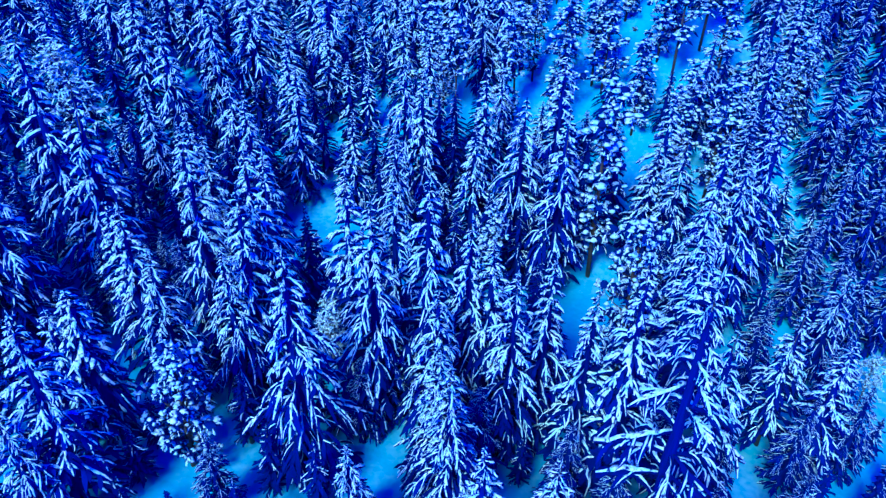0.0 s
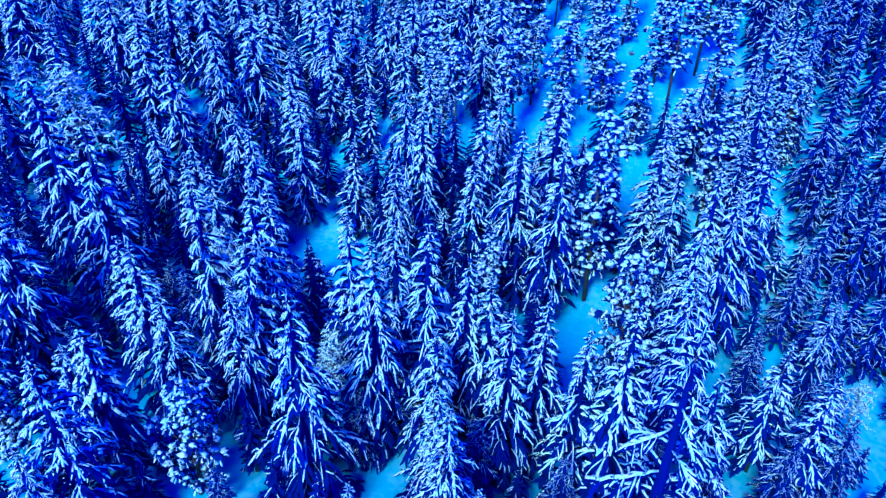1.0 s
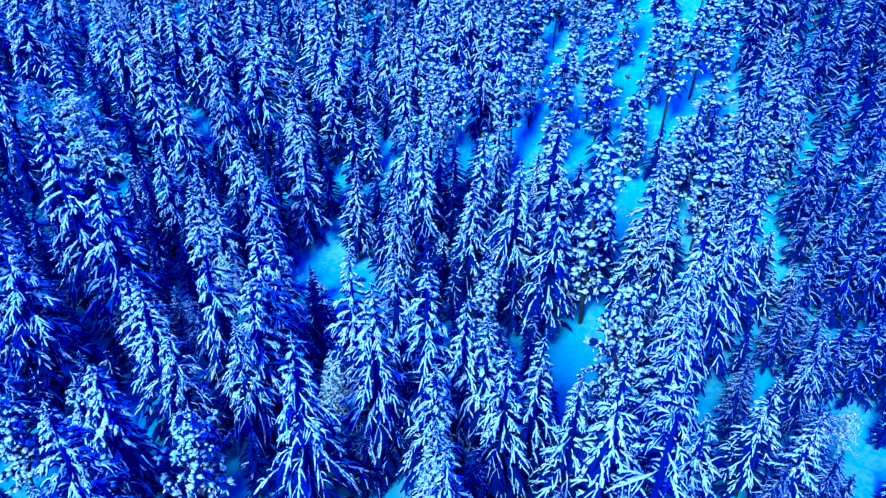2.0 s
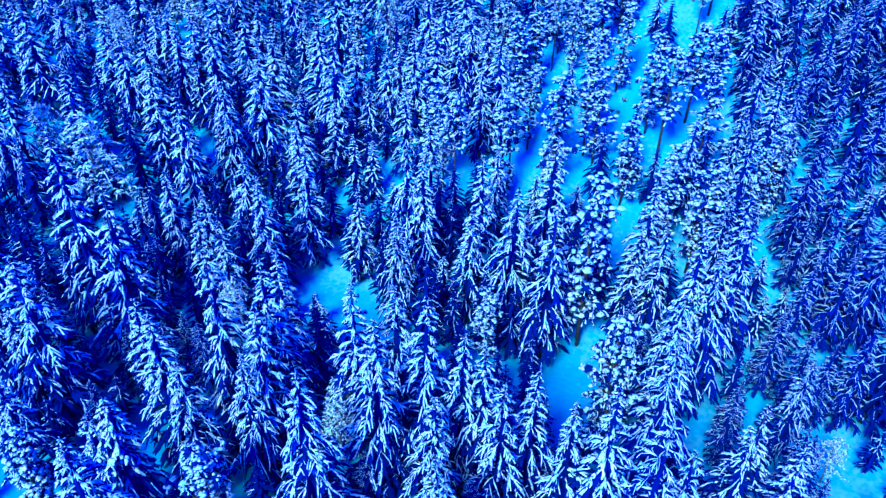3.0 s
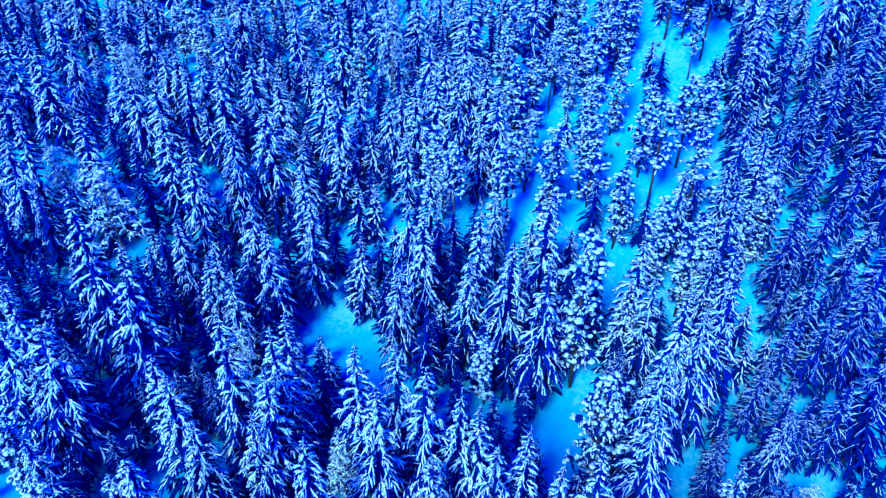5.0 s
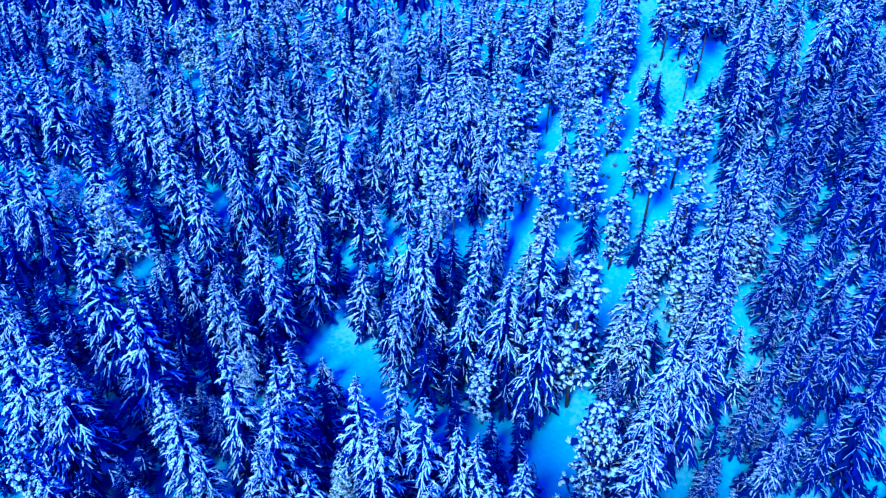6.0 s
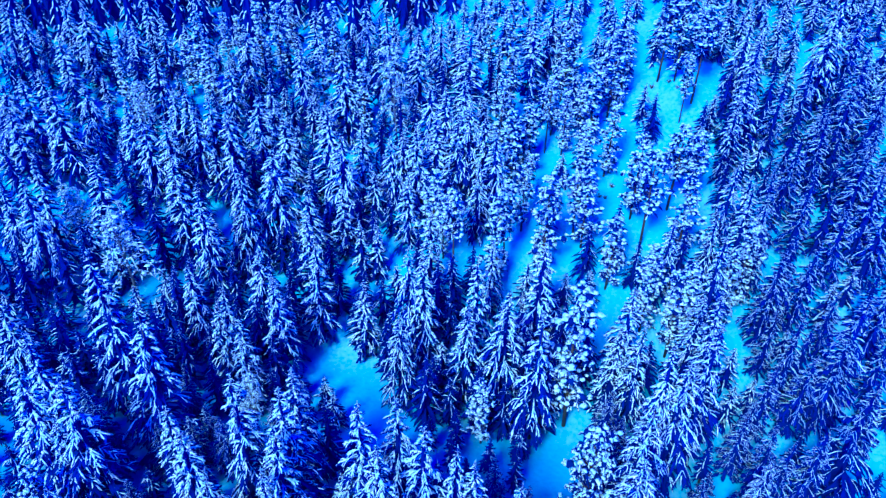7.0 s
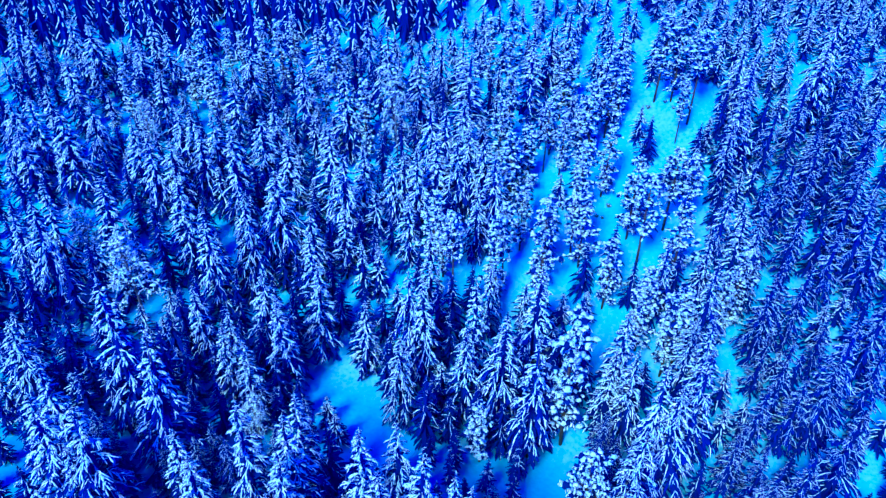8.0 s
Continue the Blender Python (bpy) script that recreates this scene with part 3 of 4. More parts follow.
plant("spruce", 25.9, 67.1, 18.5)
crowd(-30.9, 67.3, 11.1, "dim")
crowd(-2.0, 67.3, 13.8, "dim")
plant("dusted", 51.8, 67.4, 22.0, 1.20)
plant("full", -56.6, 67.7, 17.4)
plant("tuft", 17.6, 67.7, 24.6)
crowd(5.1, 68.1, 11.2, "dim")
crowd(1.4, 68.1, 9.1, "dim")
crowd(-65.0, 68.4, 7.5)
crowd(42.5, 68.5, 6.4)
crowd(-23.3, 68.5, 9.3, "dim")
plant("dusted", 45.9, 68.6, 17.3)
crowd(-35.4, 68.6, 9.1, "dim")
crowd(-42.2, 68.7, 15.1, "dim")
crowd(-52.0, 68.7, 8.0)
plant("dusted", 58.2, 68.8, 15.0, 1.10)
plant("spruce", 23.2, 68.9, 17.0)
plant("full", -27.0, 69.2, 17.0, 0.86)
crowd(54.7, 69.6, 11.2, "dim")
plant("thin", 35.5, 69.6, 20.0)
crowd(14.5, 69.7, 12.4, "dim")
crowd(-60.1, 70.2, 12.8, "dim")
crowd(-16.5, 70.3, 6.3)
plant("full", 8.4, 70.4, 21.4)
crowd(-47.8, 70.6, 9.5, "dim")
crowd(48.9, 70.7, 12.3, "dim")
crowd(-20.6, 70.9, 8.9, "dim")
plant("full", -5.5, 71.1, 17.2, 0.86)
crowd(-55.5, 71.1, 8.8, "dim")
crowd(40.1, 71.5, 7.9)
crowd(-1.0, 71.5, 10.0, "dim")
plant("spruce", 25.0, 71.6, 19.8)
crowd(63.4, 71.7, 8.3)
crowd(-63.4, 71.8, 8.0)
plant("spruce", 3.2, 72.0, 18.1)
crowd(-23.8, 72.2, 12.1, "dim")
plant("thin", 34.2, 72.3, 16.4)
plant("bare", -40.2, 72.4, 15.7)
crowd(-51.4, 72.4, 9.6, "dim")
crowd(-36.6, 72.5, 12.6, "dim")
crowd(-27.4, 72.8, 9.8, "dim")
crowd(29.1, 72.8, 8.8, "dim")
plant("dusted", 45.0, 72.8, 12.7)
plant("spruce", -31.3, 73.1, 16.5)
crowd(-43.9, 73.4, 8.2)
crowd(20.5, 73.9, 14.3, "dim")
crowd(16.0, 74.0, 11.5, "dim")
plant("dusted", 59.5, 74.1, 16.0, 1.10)
crowd(-60.4, 74.1, 8.5, "dim")
crowd(9.0, 74.2, 9.7, "dim")
plant("spruce", -30.4, 74.4, 18.1)
crowd(-55.5, 74.6, 11.1, "dim")
plant("dusted", 53.2, 74.8, 12.6)
crowd(12.4, 74.8, 11.1, "dim")
crowd(-48.4, 75.0, 10.0, "dim")
crowd(48.5, 75.1, 5.6)
crowd(0.0, 75.2, 8.3)
crowd(38.7, 75.3, 7.3)
plant("spruce", -23.5, 75.7, 20.4)
crowd(-66.3, 75.7, 8.7, "dim")
crowd(-34.0, 75.8, 10.1, "dim")
crowd(-39.7, 75.8, 8.5)
crowd(26.1, 76.1, 8.4)
plant("tuft", 32.8, 76.4, 15.9)
crowd(65.2, 76.5, 8.6, "dim")
crowd(-8.3, 76.6, 11.5, "dim")
crowd(-45.0, 76.7, 9.4, "dim")
plant("spruce", 4.7, 76.9, 21.4)
plant("dusted", 45.3, 76.9, 17.3)
crowd(-58.1, 77.2, 10.0, "dim")
crowd(-51.6, 77.3, 10.5, "dim")
crowd(17.5, 77.4, 11.2, "dim")
plant("tuft", 34.6, 77.6, 15.2)
plant("spruce", -2.7, 78.0, 21.5)
crowd(59.9, 78.2, 11.3, "dim")
plant("spruce", 13.4, 78.3, 21.5)
plant("dusted", 50.2, 78.3, 16.6, 1.20)
plant("dusted", 46.6, 78.3, 17.6)
plant("thin", 37.7, 78.5, 18.2)
crowd(-62.6, 78.9, 10.7, "dim")
crowd(55.1, 79.0, 8.4)
crowd(-41.5, 79.3, 12.6, "dim")
crowd(9.6, 79.4, 12.2, "dim")
plant("tuft", 40.4, 79.4, 14.0)
plant("spruce", -36.5, 79.5, 17.8)
plant("spruce", -4.7, 79.6, 21.4)
crowd(63.7, 79.9, 6.1)
crowd(-28.1, 80.0, 11.1, "dim")
crowd(-45.9, 80.2, 8.4)
plant("tuft", 29.6, 80.2, 15.6)
crowd(-23.5, 80.3, 13.0, "dim")
crowd(-66.6, 80.4, 7.4)
crowd(-70.7, 80.4, 13.8, "dim")
crowd(20.6, 80.5, 12.5, "dim")
plant("spruce", -12.0, 80.6, 15.1)
crowd(16.7, 80.8, 8.5)
crowd(-8.1, 81.0, 9.2, "dim")
crowd(-58.9, 81.2, 8.9, "dim")
crowd(1.0, 81.3, 11.4, "dim")
plant("tuft", 42.9, 81.8, 14.7)
crowd(36.1, 81.8, 8.0)
crowd(-31.8, 81.8, 10.8, "dim")
crowd(59.2, 82.0, 6.6)
crowd(11.9, 82.0, 7.6)
crowd(-51.7, 82.1, 8.7, "dim")
crowd(-55.3, 82.5, 6.8)
crowd(-41.1, 82.7, 13.5, "dim")
crowd(53.8, 82.8, 8.7, "dim")
crowd(4.3, 82.9, 6.9)
crowd(49.8, 83.0, 9.3, "dim")
plant("spruce", -19.4, 83.4, 20.0)
plant("thin", 45.4, 83.5, 12.2, 0.80)
plant("spruce", -27.8, 83.5, 18.4)
crowd(67.0, 83.6, 12.4, "dim")
crowd(-5.5, 83.6, 8.8, "dim")
crowd(-72.3, 83.7, 13.1, "dim")
crowd(-13.7, 83.9, 8.7, "dim")
crowd(15.1, 84.1, 10.9, "dim")
crowd(-45.3, 84.2, 6.9)
plant("dusted", 61.8, 84.2, 17.0, 1.10)
plant("spruce", 32.5, 84.2, 15.0)
crowd(-1.0, 84.3, 14.2, "dim")
crowd(-24.2, 84.3, 11.3, "dim")
plant("thin", 38.7, 84.6, 14.9)
crowd(-35.0, 84.8, 10.1, "dim")
crowd(22.0, 84.8, 7.1)
crowd(-65.4, 84.8, 13.4, "dim")
plant("dusted", 56.6, 84.9, 14.0, 1.10)
plant("spruce", 7.0, 85.2, 14.9, 0.80)
plant("thin", 42.6, 85.2, 18.0)
crowd(18.6, 85.3, 6.7)
plant("thin", 45.7, 85.7, 14.9)
crowd(-39.3, 85.7, 14.0, "dim")
crowd(-69.0, 85.8, 10.9, "dim")
crowd(-53.3, 85.9, 8.1)
crowd(-49.6, 86.2, 7.2)
crowd(35.4, 86.3, 10.9, "dim")
crowd(-74.7, 86.5, 11.6, "dim")
crowd(-30.5, 86.6, 10.1, "dim")
crowd(65.4, 86.6, 6.9)
crowd(68.9, 86.8, 6.2)
crowd(-60.2, 86.8, 14.3, "dim")
crowd(-9.8, 86.8, 8.6, "dim")
crowd(29.1, 86.9, 8.7, "dim")
plant("tuft", 25.2, 86.9, 13.3)
crowd(12.9, 87.0, 7.4)
crowd(1.1, 87.0, 11.4, "dim")
crowd(-42.9, 87.2, 11.6, "dim")
plant("dusted", 61.6, 87.8, 17.0, 1.10)
crowd(-20.6, 87.8, 10.3, "dim")
crowd(-57.0, 88.0, 12.7, "dim")
crowd(-24.7, 88.1, 10.8, "dim")
crowd(39.9, 88.2, 6.9)
crowd(32.4, 88.3, 5.6)
crowd(-13.1, 88.6, 8.9, "dim")
plant("dusted", 52.4, 88.8, 15.0)
crowd(-34.1, 88.9, 12.7, "dim")
crowd(-17.2, 89.1, 10.1, "dim")
crowd(-77.0, 89.1, 8.4)
crowd(56.7, 89.2, 10.7, "dim")
plant("tuft", 8.0, 89.4, 17.6)
crowd(-45.9, 89.6, 7.8)
crowd(4.4, 89.6, 9.2, "dim")
crowd(22.1, 89.6, 10.2, "dim")
plant("spruce", -2.4, 89.6, 17.4)
plant("tuft", 36.0, 89.8, 14.7)
crowd(-7.8, 89.9, 7.6)
plant("dusted", 47.5, 89.9, 16.1)
plant("birch", -51.4, 90.0, 18.7, 1.40)
crowd(-70.3, 90.0, 8.7, "dim")
crowd(64.0, 90.4, 10.3, "dim")
plant("full", -65.1, 90.5, 21.5)
crowd(67.8, 90.6, 9.2, "dim")
plant("spruce", -38.0, 90.6, 24.0)
plant("tuft", 15.6, 90.7, 18.0)
plant("spruce", -21.7, 91.0, 18.0)
crowd(26.4, 91.1, 10.9, "dim")
plant("dusted", 60.6, 91.2, 16.0, 1.10)
plant("pine", 1.2, 91.3, 17.8, 0.90)
plant("thin", 42.3, 91.4, 15.0)
crowd(-29.0, 91.7, 9.8, "dim")
plant("pine", 9.5, 92.1, 16.8, 0.80)
crowd(-59.0, 92.3, 14.4, "dim")
crowd(70.7, 92.4, 7.2)
plant("pine", 30.9, 92.4, 17.2)
crowd(-42.8, 92.5, 9.4, "dim")
crowd(54.7, 92.5, 11.6, "dim")
crowd(-54.8, 93.1, 9.9, "dim")
crowd(-76.4, 93.5, 8.8, "dim")
crowd(46.1, 93.8, 9.7)
plant("tuft", 21.9, 93.9, 14.8)
plant("dusted", 51.8, 94.3, 16.7)
crowd(-4.6, 94.3, 8.8, "dim")
plant("young", -11.5, 94.5, 10.8)
crowd(-25.3, 94.5, 10.6, "dim")
plant("young", -13.9, 94.5, 12.4)
plant("dusted", 62.8, 94.6, 16.0, 1.10)
crowd(-19.5, 94.9, 9.3, "dim")
# trees: slope and far wood
crowd(66.2, 95.5, 8.4)
plant("pine", 20.7, 95.5, 12.0)
crowd(-38.8, 95.7, 14.0)
crowd(16.3, 95.7, 8.0)
crowd(70.2, 96.1, 10.2, "dim")
plant("pine", 38.1, 96.1, 15.2)
plant("tuft", -0.5, 96.2, 12.5)
crowd(59.7, 96.3, 9.3, "dim")
plant("spruce", -73.0, 96.5, 16.0)
plant("spruce", -66.3, 96.7, 21.4)
plant("spruce", -32.9, 96.8, 20.9)
crowd(-81.5, 97.0, 8.4)
crowd(-48.9, 97.1, 15.1, "dim")
crowd(-61.0, 97.1, 10.4)
plant("tuft", 29.9, 97.1, 15.4)
crowd(-53.4, 97.1, 11.7, "dim")
crowd(43.4, 97.2, 9.3, "dim")
crowd(-28.4, 97.5, 9.7, "dim")
crowd(50.2, 97.8, 8.8, "dim")
plant("pine", 35.8, 97.8, 15.0)
crowd(53.5, 97.9, 7.7)
plant("spruce", -22.9, 98.1, 16.7)
plant("dusted", 57.2, 98.4, 15.0)
plant("tuft", 12.5, 98.4, 12.5)
plant("spruce", 5.0, 98.5, 15.0)
crowd(72.5, 98.7, 8.4)
crowd(-12.5, 98.9, 10.4, "dim")
plant("spruce", -17.7, 99.0, 15.0)
crowd(68.6, 99.0, 9.6, "dim")
plant("spruce", -6.4, 99.2, 15.0)
plant("tuft", -2.5, 99.3, 14.6, 1.20)
crowd(-76.9, 99.6, 11.8, "dim")
crowd(-40.4, 99.8, 10.5, "dim")
crowd(47.0, 99.8, 7.4)
crowd(60.6, 100.0, 8.8, "dim")
plant("spruce", -45.5, 100.2, 21.4, 1.14)
crowd(64.4, 100.3, 9.0, "dim")
crowd(-69.4, 100.4, 9.6)
crowd(17.7, 100.4, 7.0)
plant("dusted", 57.1, 100.5, 14.0, 1.10)
crowd(-35.0, 100.6, 11.8)
plant("tuft", 22.1, 101.1, 14.1)
crowd(53.9, 101.1, 10.1, "dim")
plant("thin", 44.0, 101.1, 15.0)
plant("shrub", 26.3, 101.1, 0.8)
crowd(32.5, 101.4, 7.0)
crowd(-56.3, 101.5, 10.1, "dim")
plant("shrub", 25.5, 101.6, 0.9)
crowd(49.9, 101.8, 7.0)
plant("spruce", 7.9, 102.0, 16.8, 1.14)
plant("full", -29.1, 102.0, 20.9, 1.14)
crowd(-82.9, 102.1, 9.3, "dim")
plant("birch", -64.9, 102.1, 13.1)
crowd(-20.9, 102.3, 10.7, "dim")
plant("pine", 13.5, 102.4, 10.2, 0.70)
crowd(-15.4, 102.8, 10.8, "dim")
crowd(72.0, 102.8, 8.2)
plant("shrub", 27.5, 102.9, 0.9)
plant("dusted", 61.8, 103.0, 15.0, 1.10)
plant("spruce", -60.3, 103.2, 18.4, 1.14)
crowd(0.2, 103.3, 10.5, "dim")
plant("thin", 45.6, 103.4, 18.1)
crowd(-10.0, 103.6, 9.1, "dim")
plant("dusted", 67.2, 103.7, 16.0, 1.10)
crowd(-47.9, 104.0, 14.6, "dim")
crowd(40.7, 104.0, 8.0)
plant("young", -37.6, 104.1, 11.1)
crowd(36.8, 104.4, 7.0)
crowd(-74.9, 104.4, 12.3, "dim")
crowd(-32.9, 104.5, 10.9, "dim")
crowd(-42.7, 104.5, 7.5)
crowd(19.1, 104.7, 7.0)
crowd(-53.1, 104.9, 12.7, "dim")
plant("tuft", 26.4, 105.1, 13.2)
crowd(-79.2, 105.2, 11.7, "dim")
plant("dusted", 52.3, 105.2, 14.7)
crowd(-24.0, 105.5, 12.4, "dim")
plant("shrub", 27.4, 105.6, 0.6)
crowd(59.8, 105.8, 7.2)
crowd(74.4, 105.9, 7.0)
crowd(48.8, 106.0, 10.2)
plant("tuft", 10.6, 106.0, 15.8)
plant("spruce", -18.3, 106.3, 19.8, 1.14)
crowd(-86.1, 106.3, 8.5)
plant("dusted", 56.6, 106.3, 16.9)
plant("dusted", 64.6, 106.3, 17.0, 1.20)
crowd(-68.6, 106.4, 8.7, "dim")
crowd(70.1, 106.6, 7.0)
crowd(-63.3, 106.6, 11.3, "dim")
plant("spruce", -5.4, 106.7, 18.3, 1.14)
crowd(-13.1, 107.0, 11.0)
plant("shrub", 28.4, 107.2, 0.6)
crowd(45.9, 107.4, 8.6, "dim")
crowd(22.5, 107.5, 9.5, "dim")
plant("spruce", 6.0, 107.5, 16.1, 1.14)
crowd(41.8, 107.6, 8.7, "dim")
plant("spruce", 1.4, 108.3, 16.7, 1.14)
crowd(61.5, 108.5, 8.7, "dim")
plant("pine", 11.1, 108.6, 12.0, 0.80)
crowd(-50.8, 108.8, 11.0, "dim")
crowd(-45.5, 109.0, 9.9, "dim")
crowd(52.2, 109.1, 10.5, "dim")
crowd(-30.4, 109.2, 12.8)
plant("spruce", 3.3, 109.2, 17.9, 1.14)
plant("spruce", -2.0, 109.3, 17.6, 1.14)
crowd(34.2, 109.9, 9.2, "dim")
crowd(-79.8, 109.9, 13.9, "dim")
crowd(-37.3, 109.9, 11.5, "dim")
plant("tuft", 14.0, 110.0, 13.0, 1.10)
crowd(-71.5, 110.0, 8.4)
crowd(74.4, 110.0, 7.0)
plant("dusted", 48.8, 110.1, 16.5)
crowd(44.0, 110.1, 7.2)
crowd(-58.5, 110.2, 8.9, "dim")
crowd(67.7, 110.2, 9.2, "dim")
crowd(57.0, 110.3, 7.4)
plant("spruce", -10.1, 110.5, 15.0, 1.14)
crowd(-20.3, 110.8, 12.2)
plant("spruce", -8.3, 111.4, 14.8, 1.14)
crowd(64.5, 111.5, 8.6, "dim")
crowd(-86.7, 111.5, 9.3, "dim")
crowd(-25.0, 111.6, 10.6, "dim")
plant("tuft", 24.4, 111.6, 16.0)
plant("tuft", 19.8, 111.6, 12.0)
crowd(71.6, 111.8, 7.2)
crowd(-66.1, 112.1, 10.8, "dim")
plant("spruce", 60.9, 112.3, 17.5)
crowd(46.5, 112.3, 9.8, "dim")
plant("tuft", 23.0, 112.6, 13.7)
plant("pine", 39.7, 112.7, 12.0, 0.80)
plant("spruce", -16.0, 112.8, 17.0, 1.14)
crowd(7.1, 113.0, 7.0)
crowd(54.1, 113.3, 8.7, "dim")
plant("pine", 17.1, 113.3, 14.0, 0.80)
crowd(77.3, 113.4, 7.0)
plant("spruce", 49.9, 113.4, 15.0, 1.10)
crowd(-33.4, 113.4, 11.0)
plant("spruce", -51.2, 113.6, 18.0, 1.14)
plant("spruce", -39.8, 113.7, 21.7, 1.14)
crowd(-61.1, 114.0, 11.7, "dim")
plant("spruce", -55.4, 114.1, 18.4, 1.14)
crowd(12.2, 114.1, 7.0)
crowd(33.5, 114.7, 7.0)
plant("spruce", -22.1, 114.9, 21.0, 1.14)
crowd(71.3, 115.0, 7.0)
crowd(-43.9, 115.3, 11.8)
crowd(-78.2, 115.4, 9.6, "dim")
plant("spruce", 63.1, 115.5, 18.5)
plant("spruce", 48.9, 115.8, 15.0, 1.10)
crowd(57.7, 115.9, 7.0)
plant("pine", 42.2, 116.0, 17.0)
crowd(-91.1, 116.0, 12.3, "dim")
crowd(-26.2, 116.1, 8.3)
crowd(74.3, 116.2, 7.4)
plant("spruce", -0.8, 116.3, 18.1, 1.14)
plant("dusted", 67.2, 116.7, 16.1, 1.20)
crowd(-8.1, 116.8, 11.0, "dim")
plant("tuft", 8.9, 116.9, 14.7)
plant("spruce", 2.0, 117.1, 17.7, 1.14)
plant("tuft", 28.2, 117.2, 15.6)
plant("tuft", 18.4, 117.2, 13.3)
crowd(-13.8, 117.2, 7.9)
plant("spruce", -30.8, 117.3, 17.7, 1.14)
crowd(23.1, 117.3, 7.9)
crowd(-66.7, 117.4, 11.6, "dim")
plant("spruce", -3.8, 117.6, 19.3, 1.14)
plant("full", -72.6, 117.8, 19.7, 1.14)
plant("spruce", -82.1, 117.9, 16.0, 1.14)
crowd(-52.1, 118.1, 12.1, "dim")
plant("spruce", -60.4, 118.3, 18.1, 1.14)
crowd(78.6, 118.3, 7.0)
crowd(-86.6, 118.4, 8.4)
plant("spruce", -47.6, 118.5, 17.4, 1.14)
plant("tuft", 30.2, 118.5, 12.6)
crowd(53.0, 118.6, 7.0)
crowd(14.1, 118.8, 8.8, "dim")
crowd(-38.1, 118.8, 10.0, "dim")
crowd(71.4, 118.8, 7.0)
crowd(74.6, 119.5, 7.0)
crowd(-76.7, 119.6, 10.4)
plant("shrub", 40.4, 119.6, 0.7)
crowd(-43.2, 119.9, 9.5, "dim")
crowd(56.7, 120.3, 7.0)
crowd(-20.6, 120.3, 9.9)
crowd(50.0, 120.3, 7.0)
plant("spruce", 27.9, 120.8, 17.3, 1.14)
crowd(65.8, 120.8, 7.0)
crowd(-91.9, 120.8, 9.6, "dim")
plant("shrub", 36.2, 120.9, 1.0)
crowd(-34.1, 121.0, 9.5, "dim")
crowd(-27.1, 121.3, 9.9, "dim")
plant("shrub", 41.7, 121.3, 0.7)
plant("shrub", 39.2, 121.3, 0.8)
crowd(59.6, 121.4, 7.0)
plant("tuft", 40.2, 121.5, 15.0)
crowd(1.3, 121.6, 8.6, "dim")
crowd(80.2, 121.7, 7.0)
crowd(-54.6, 121.8, 8.5)
crowd(70.2, 121.9, 7.4)
crowd(22.5, 121.9, 7.0)
crowd(-3.4, 122.0, 10.6, "dim")
plant("pine", 37.4, 122.2, 16.2)
crowd(76.9, 122.2, 7.0)
crowd(17.4, 122.3, 8.9, "dim")
crowd(-13.4, 122.5, 11.7, "dim")
crowd(54.2, 122.5, 7.0)
crowd(-69.6, 122.7, 7.4)
crowd(6.1, 123.1, 8.5)
plant("spruce", -85.6, 123.5, 17.4, 1.14)
crowd(-30.7, 123.6, 8.5)
plant("spruce", -46.6, 123.7, 18.4, 1.14)
plant("tuft", 10.8, 123.8, 15.6)
crowd(48.2, 123.8, 7.0)
plant("full", -37.3, 124.1, 17.0, 1.14)
crowd(57.7, 124.1, 7.0)
plant("full", -82.3, 124.8, 17.1, 1.14)
crowd(-61.5, 124.8, 10.6, "dim")
crowd(-9.8, 124.9, 13.8, "dim")
crowd(-65.9, 125.0, 7.1)
crowd(45.1, 125.1, 7.0)
crowd(61.1, 125.2, 7.0)
crowd(79.4, 125.4, 7.0)
crowd(-89.8, 125.5, 8.1)
plant("spruce", -51.3, 125.6, 16.9, 1.14)
crowd(73.2, 125.6, 7.0)
crowd(-76.7, 125.7, 7.0)
crowd(-95.3, 125.7, 9.3)
crowd(-17.1, 125.7, 9.0, "dim")
plant("tuft", 20.8, 125.9, 14.0, 1.10)
crowd(68.5, 125.9, 7.0)
crowd(-1.2, 126.1, 10.9, "dim")
plant("spruce", -54.5, 126.1, 17.0, 1.14)
plant("tuft", 22.4, 126.2, 13.4)
plant("spruce", 31.0, 126.4, 15.0, 1.10)
crowd(37.4, 126.8, 7.0)
crowd(-43.1, 126.9, 11.5, "dim")
crowd(56.0, 126.9, 7.0)
crowd(52.0, 127.0, 7.0)
crowd(41.8, 127.1, 7.0)
crowd(-25.3, 127.2, 13.2)
plant("open", 3.3, 127.4, 21.0)
plant("spruce", -72.2, 127.5, 15.0, 1.14)
crowd(47.8, 127.5, 7.0)
crowd(-7.1, 128.3, 9.4, "dim")
crowd(59.6, 128.5, 7.0)
crowd(-31.2, 128.6, 8.3)
crowd(77.6, 128.7, 7.0)
crowd(44.7, 128.8, 7.0)
plant("spruce", 15.0, 128.9, 17.3, 1.14)
crowd(83.1, 129.1, 7.0)
crowd(-79.2, 129.3, 8.8, "dim")
crowd(-98.0, 129.4, 8.2)
crowd(-61.3, 129.5, 9.0, "dim")
crowd(-38.2, 129.5, 10.7, "dim")
crowd(65.6, 129.5, 7.0)
crowd(73.3, 129.8, 7.0)
crowd(50.7, 129.9, 7.0)
crowd(28.4, 130.0, 7.0)
crowd(8.8, 130.2, 8.2)
plant("birch", -11.1, 130.2, 20.5)
crowd(69.3, 130.4, 7.0)
crowd(-93.5, 130.4, 8.9, "dim")
crowd(-51.7, 130.4, 10.9, "dim")
crowd(-88.7, 130.6, 9.8, "dim")
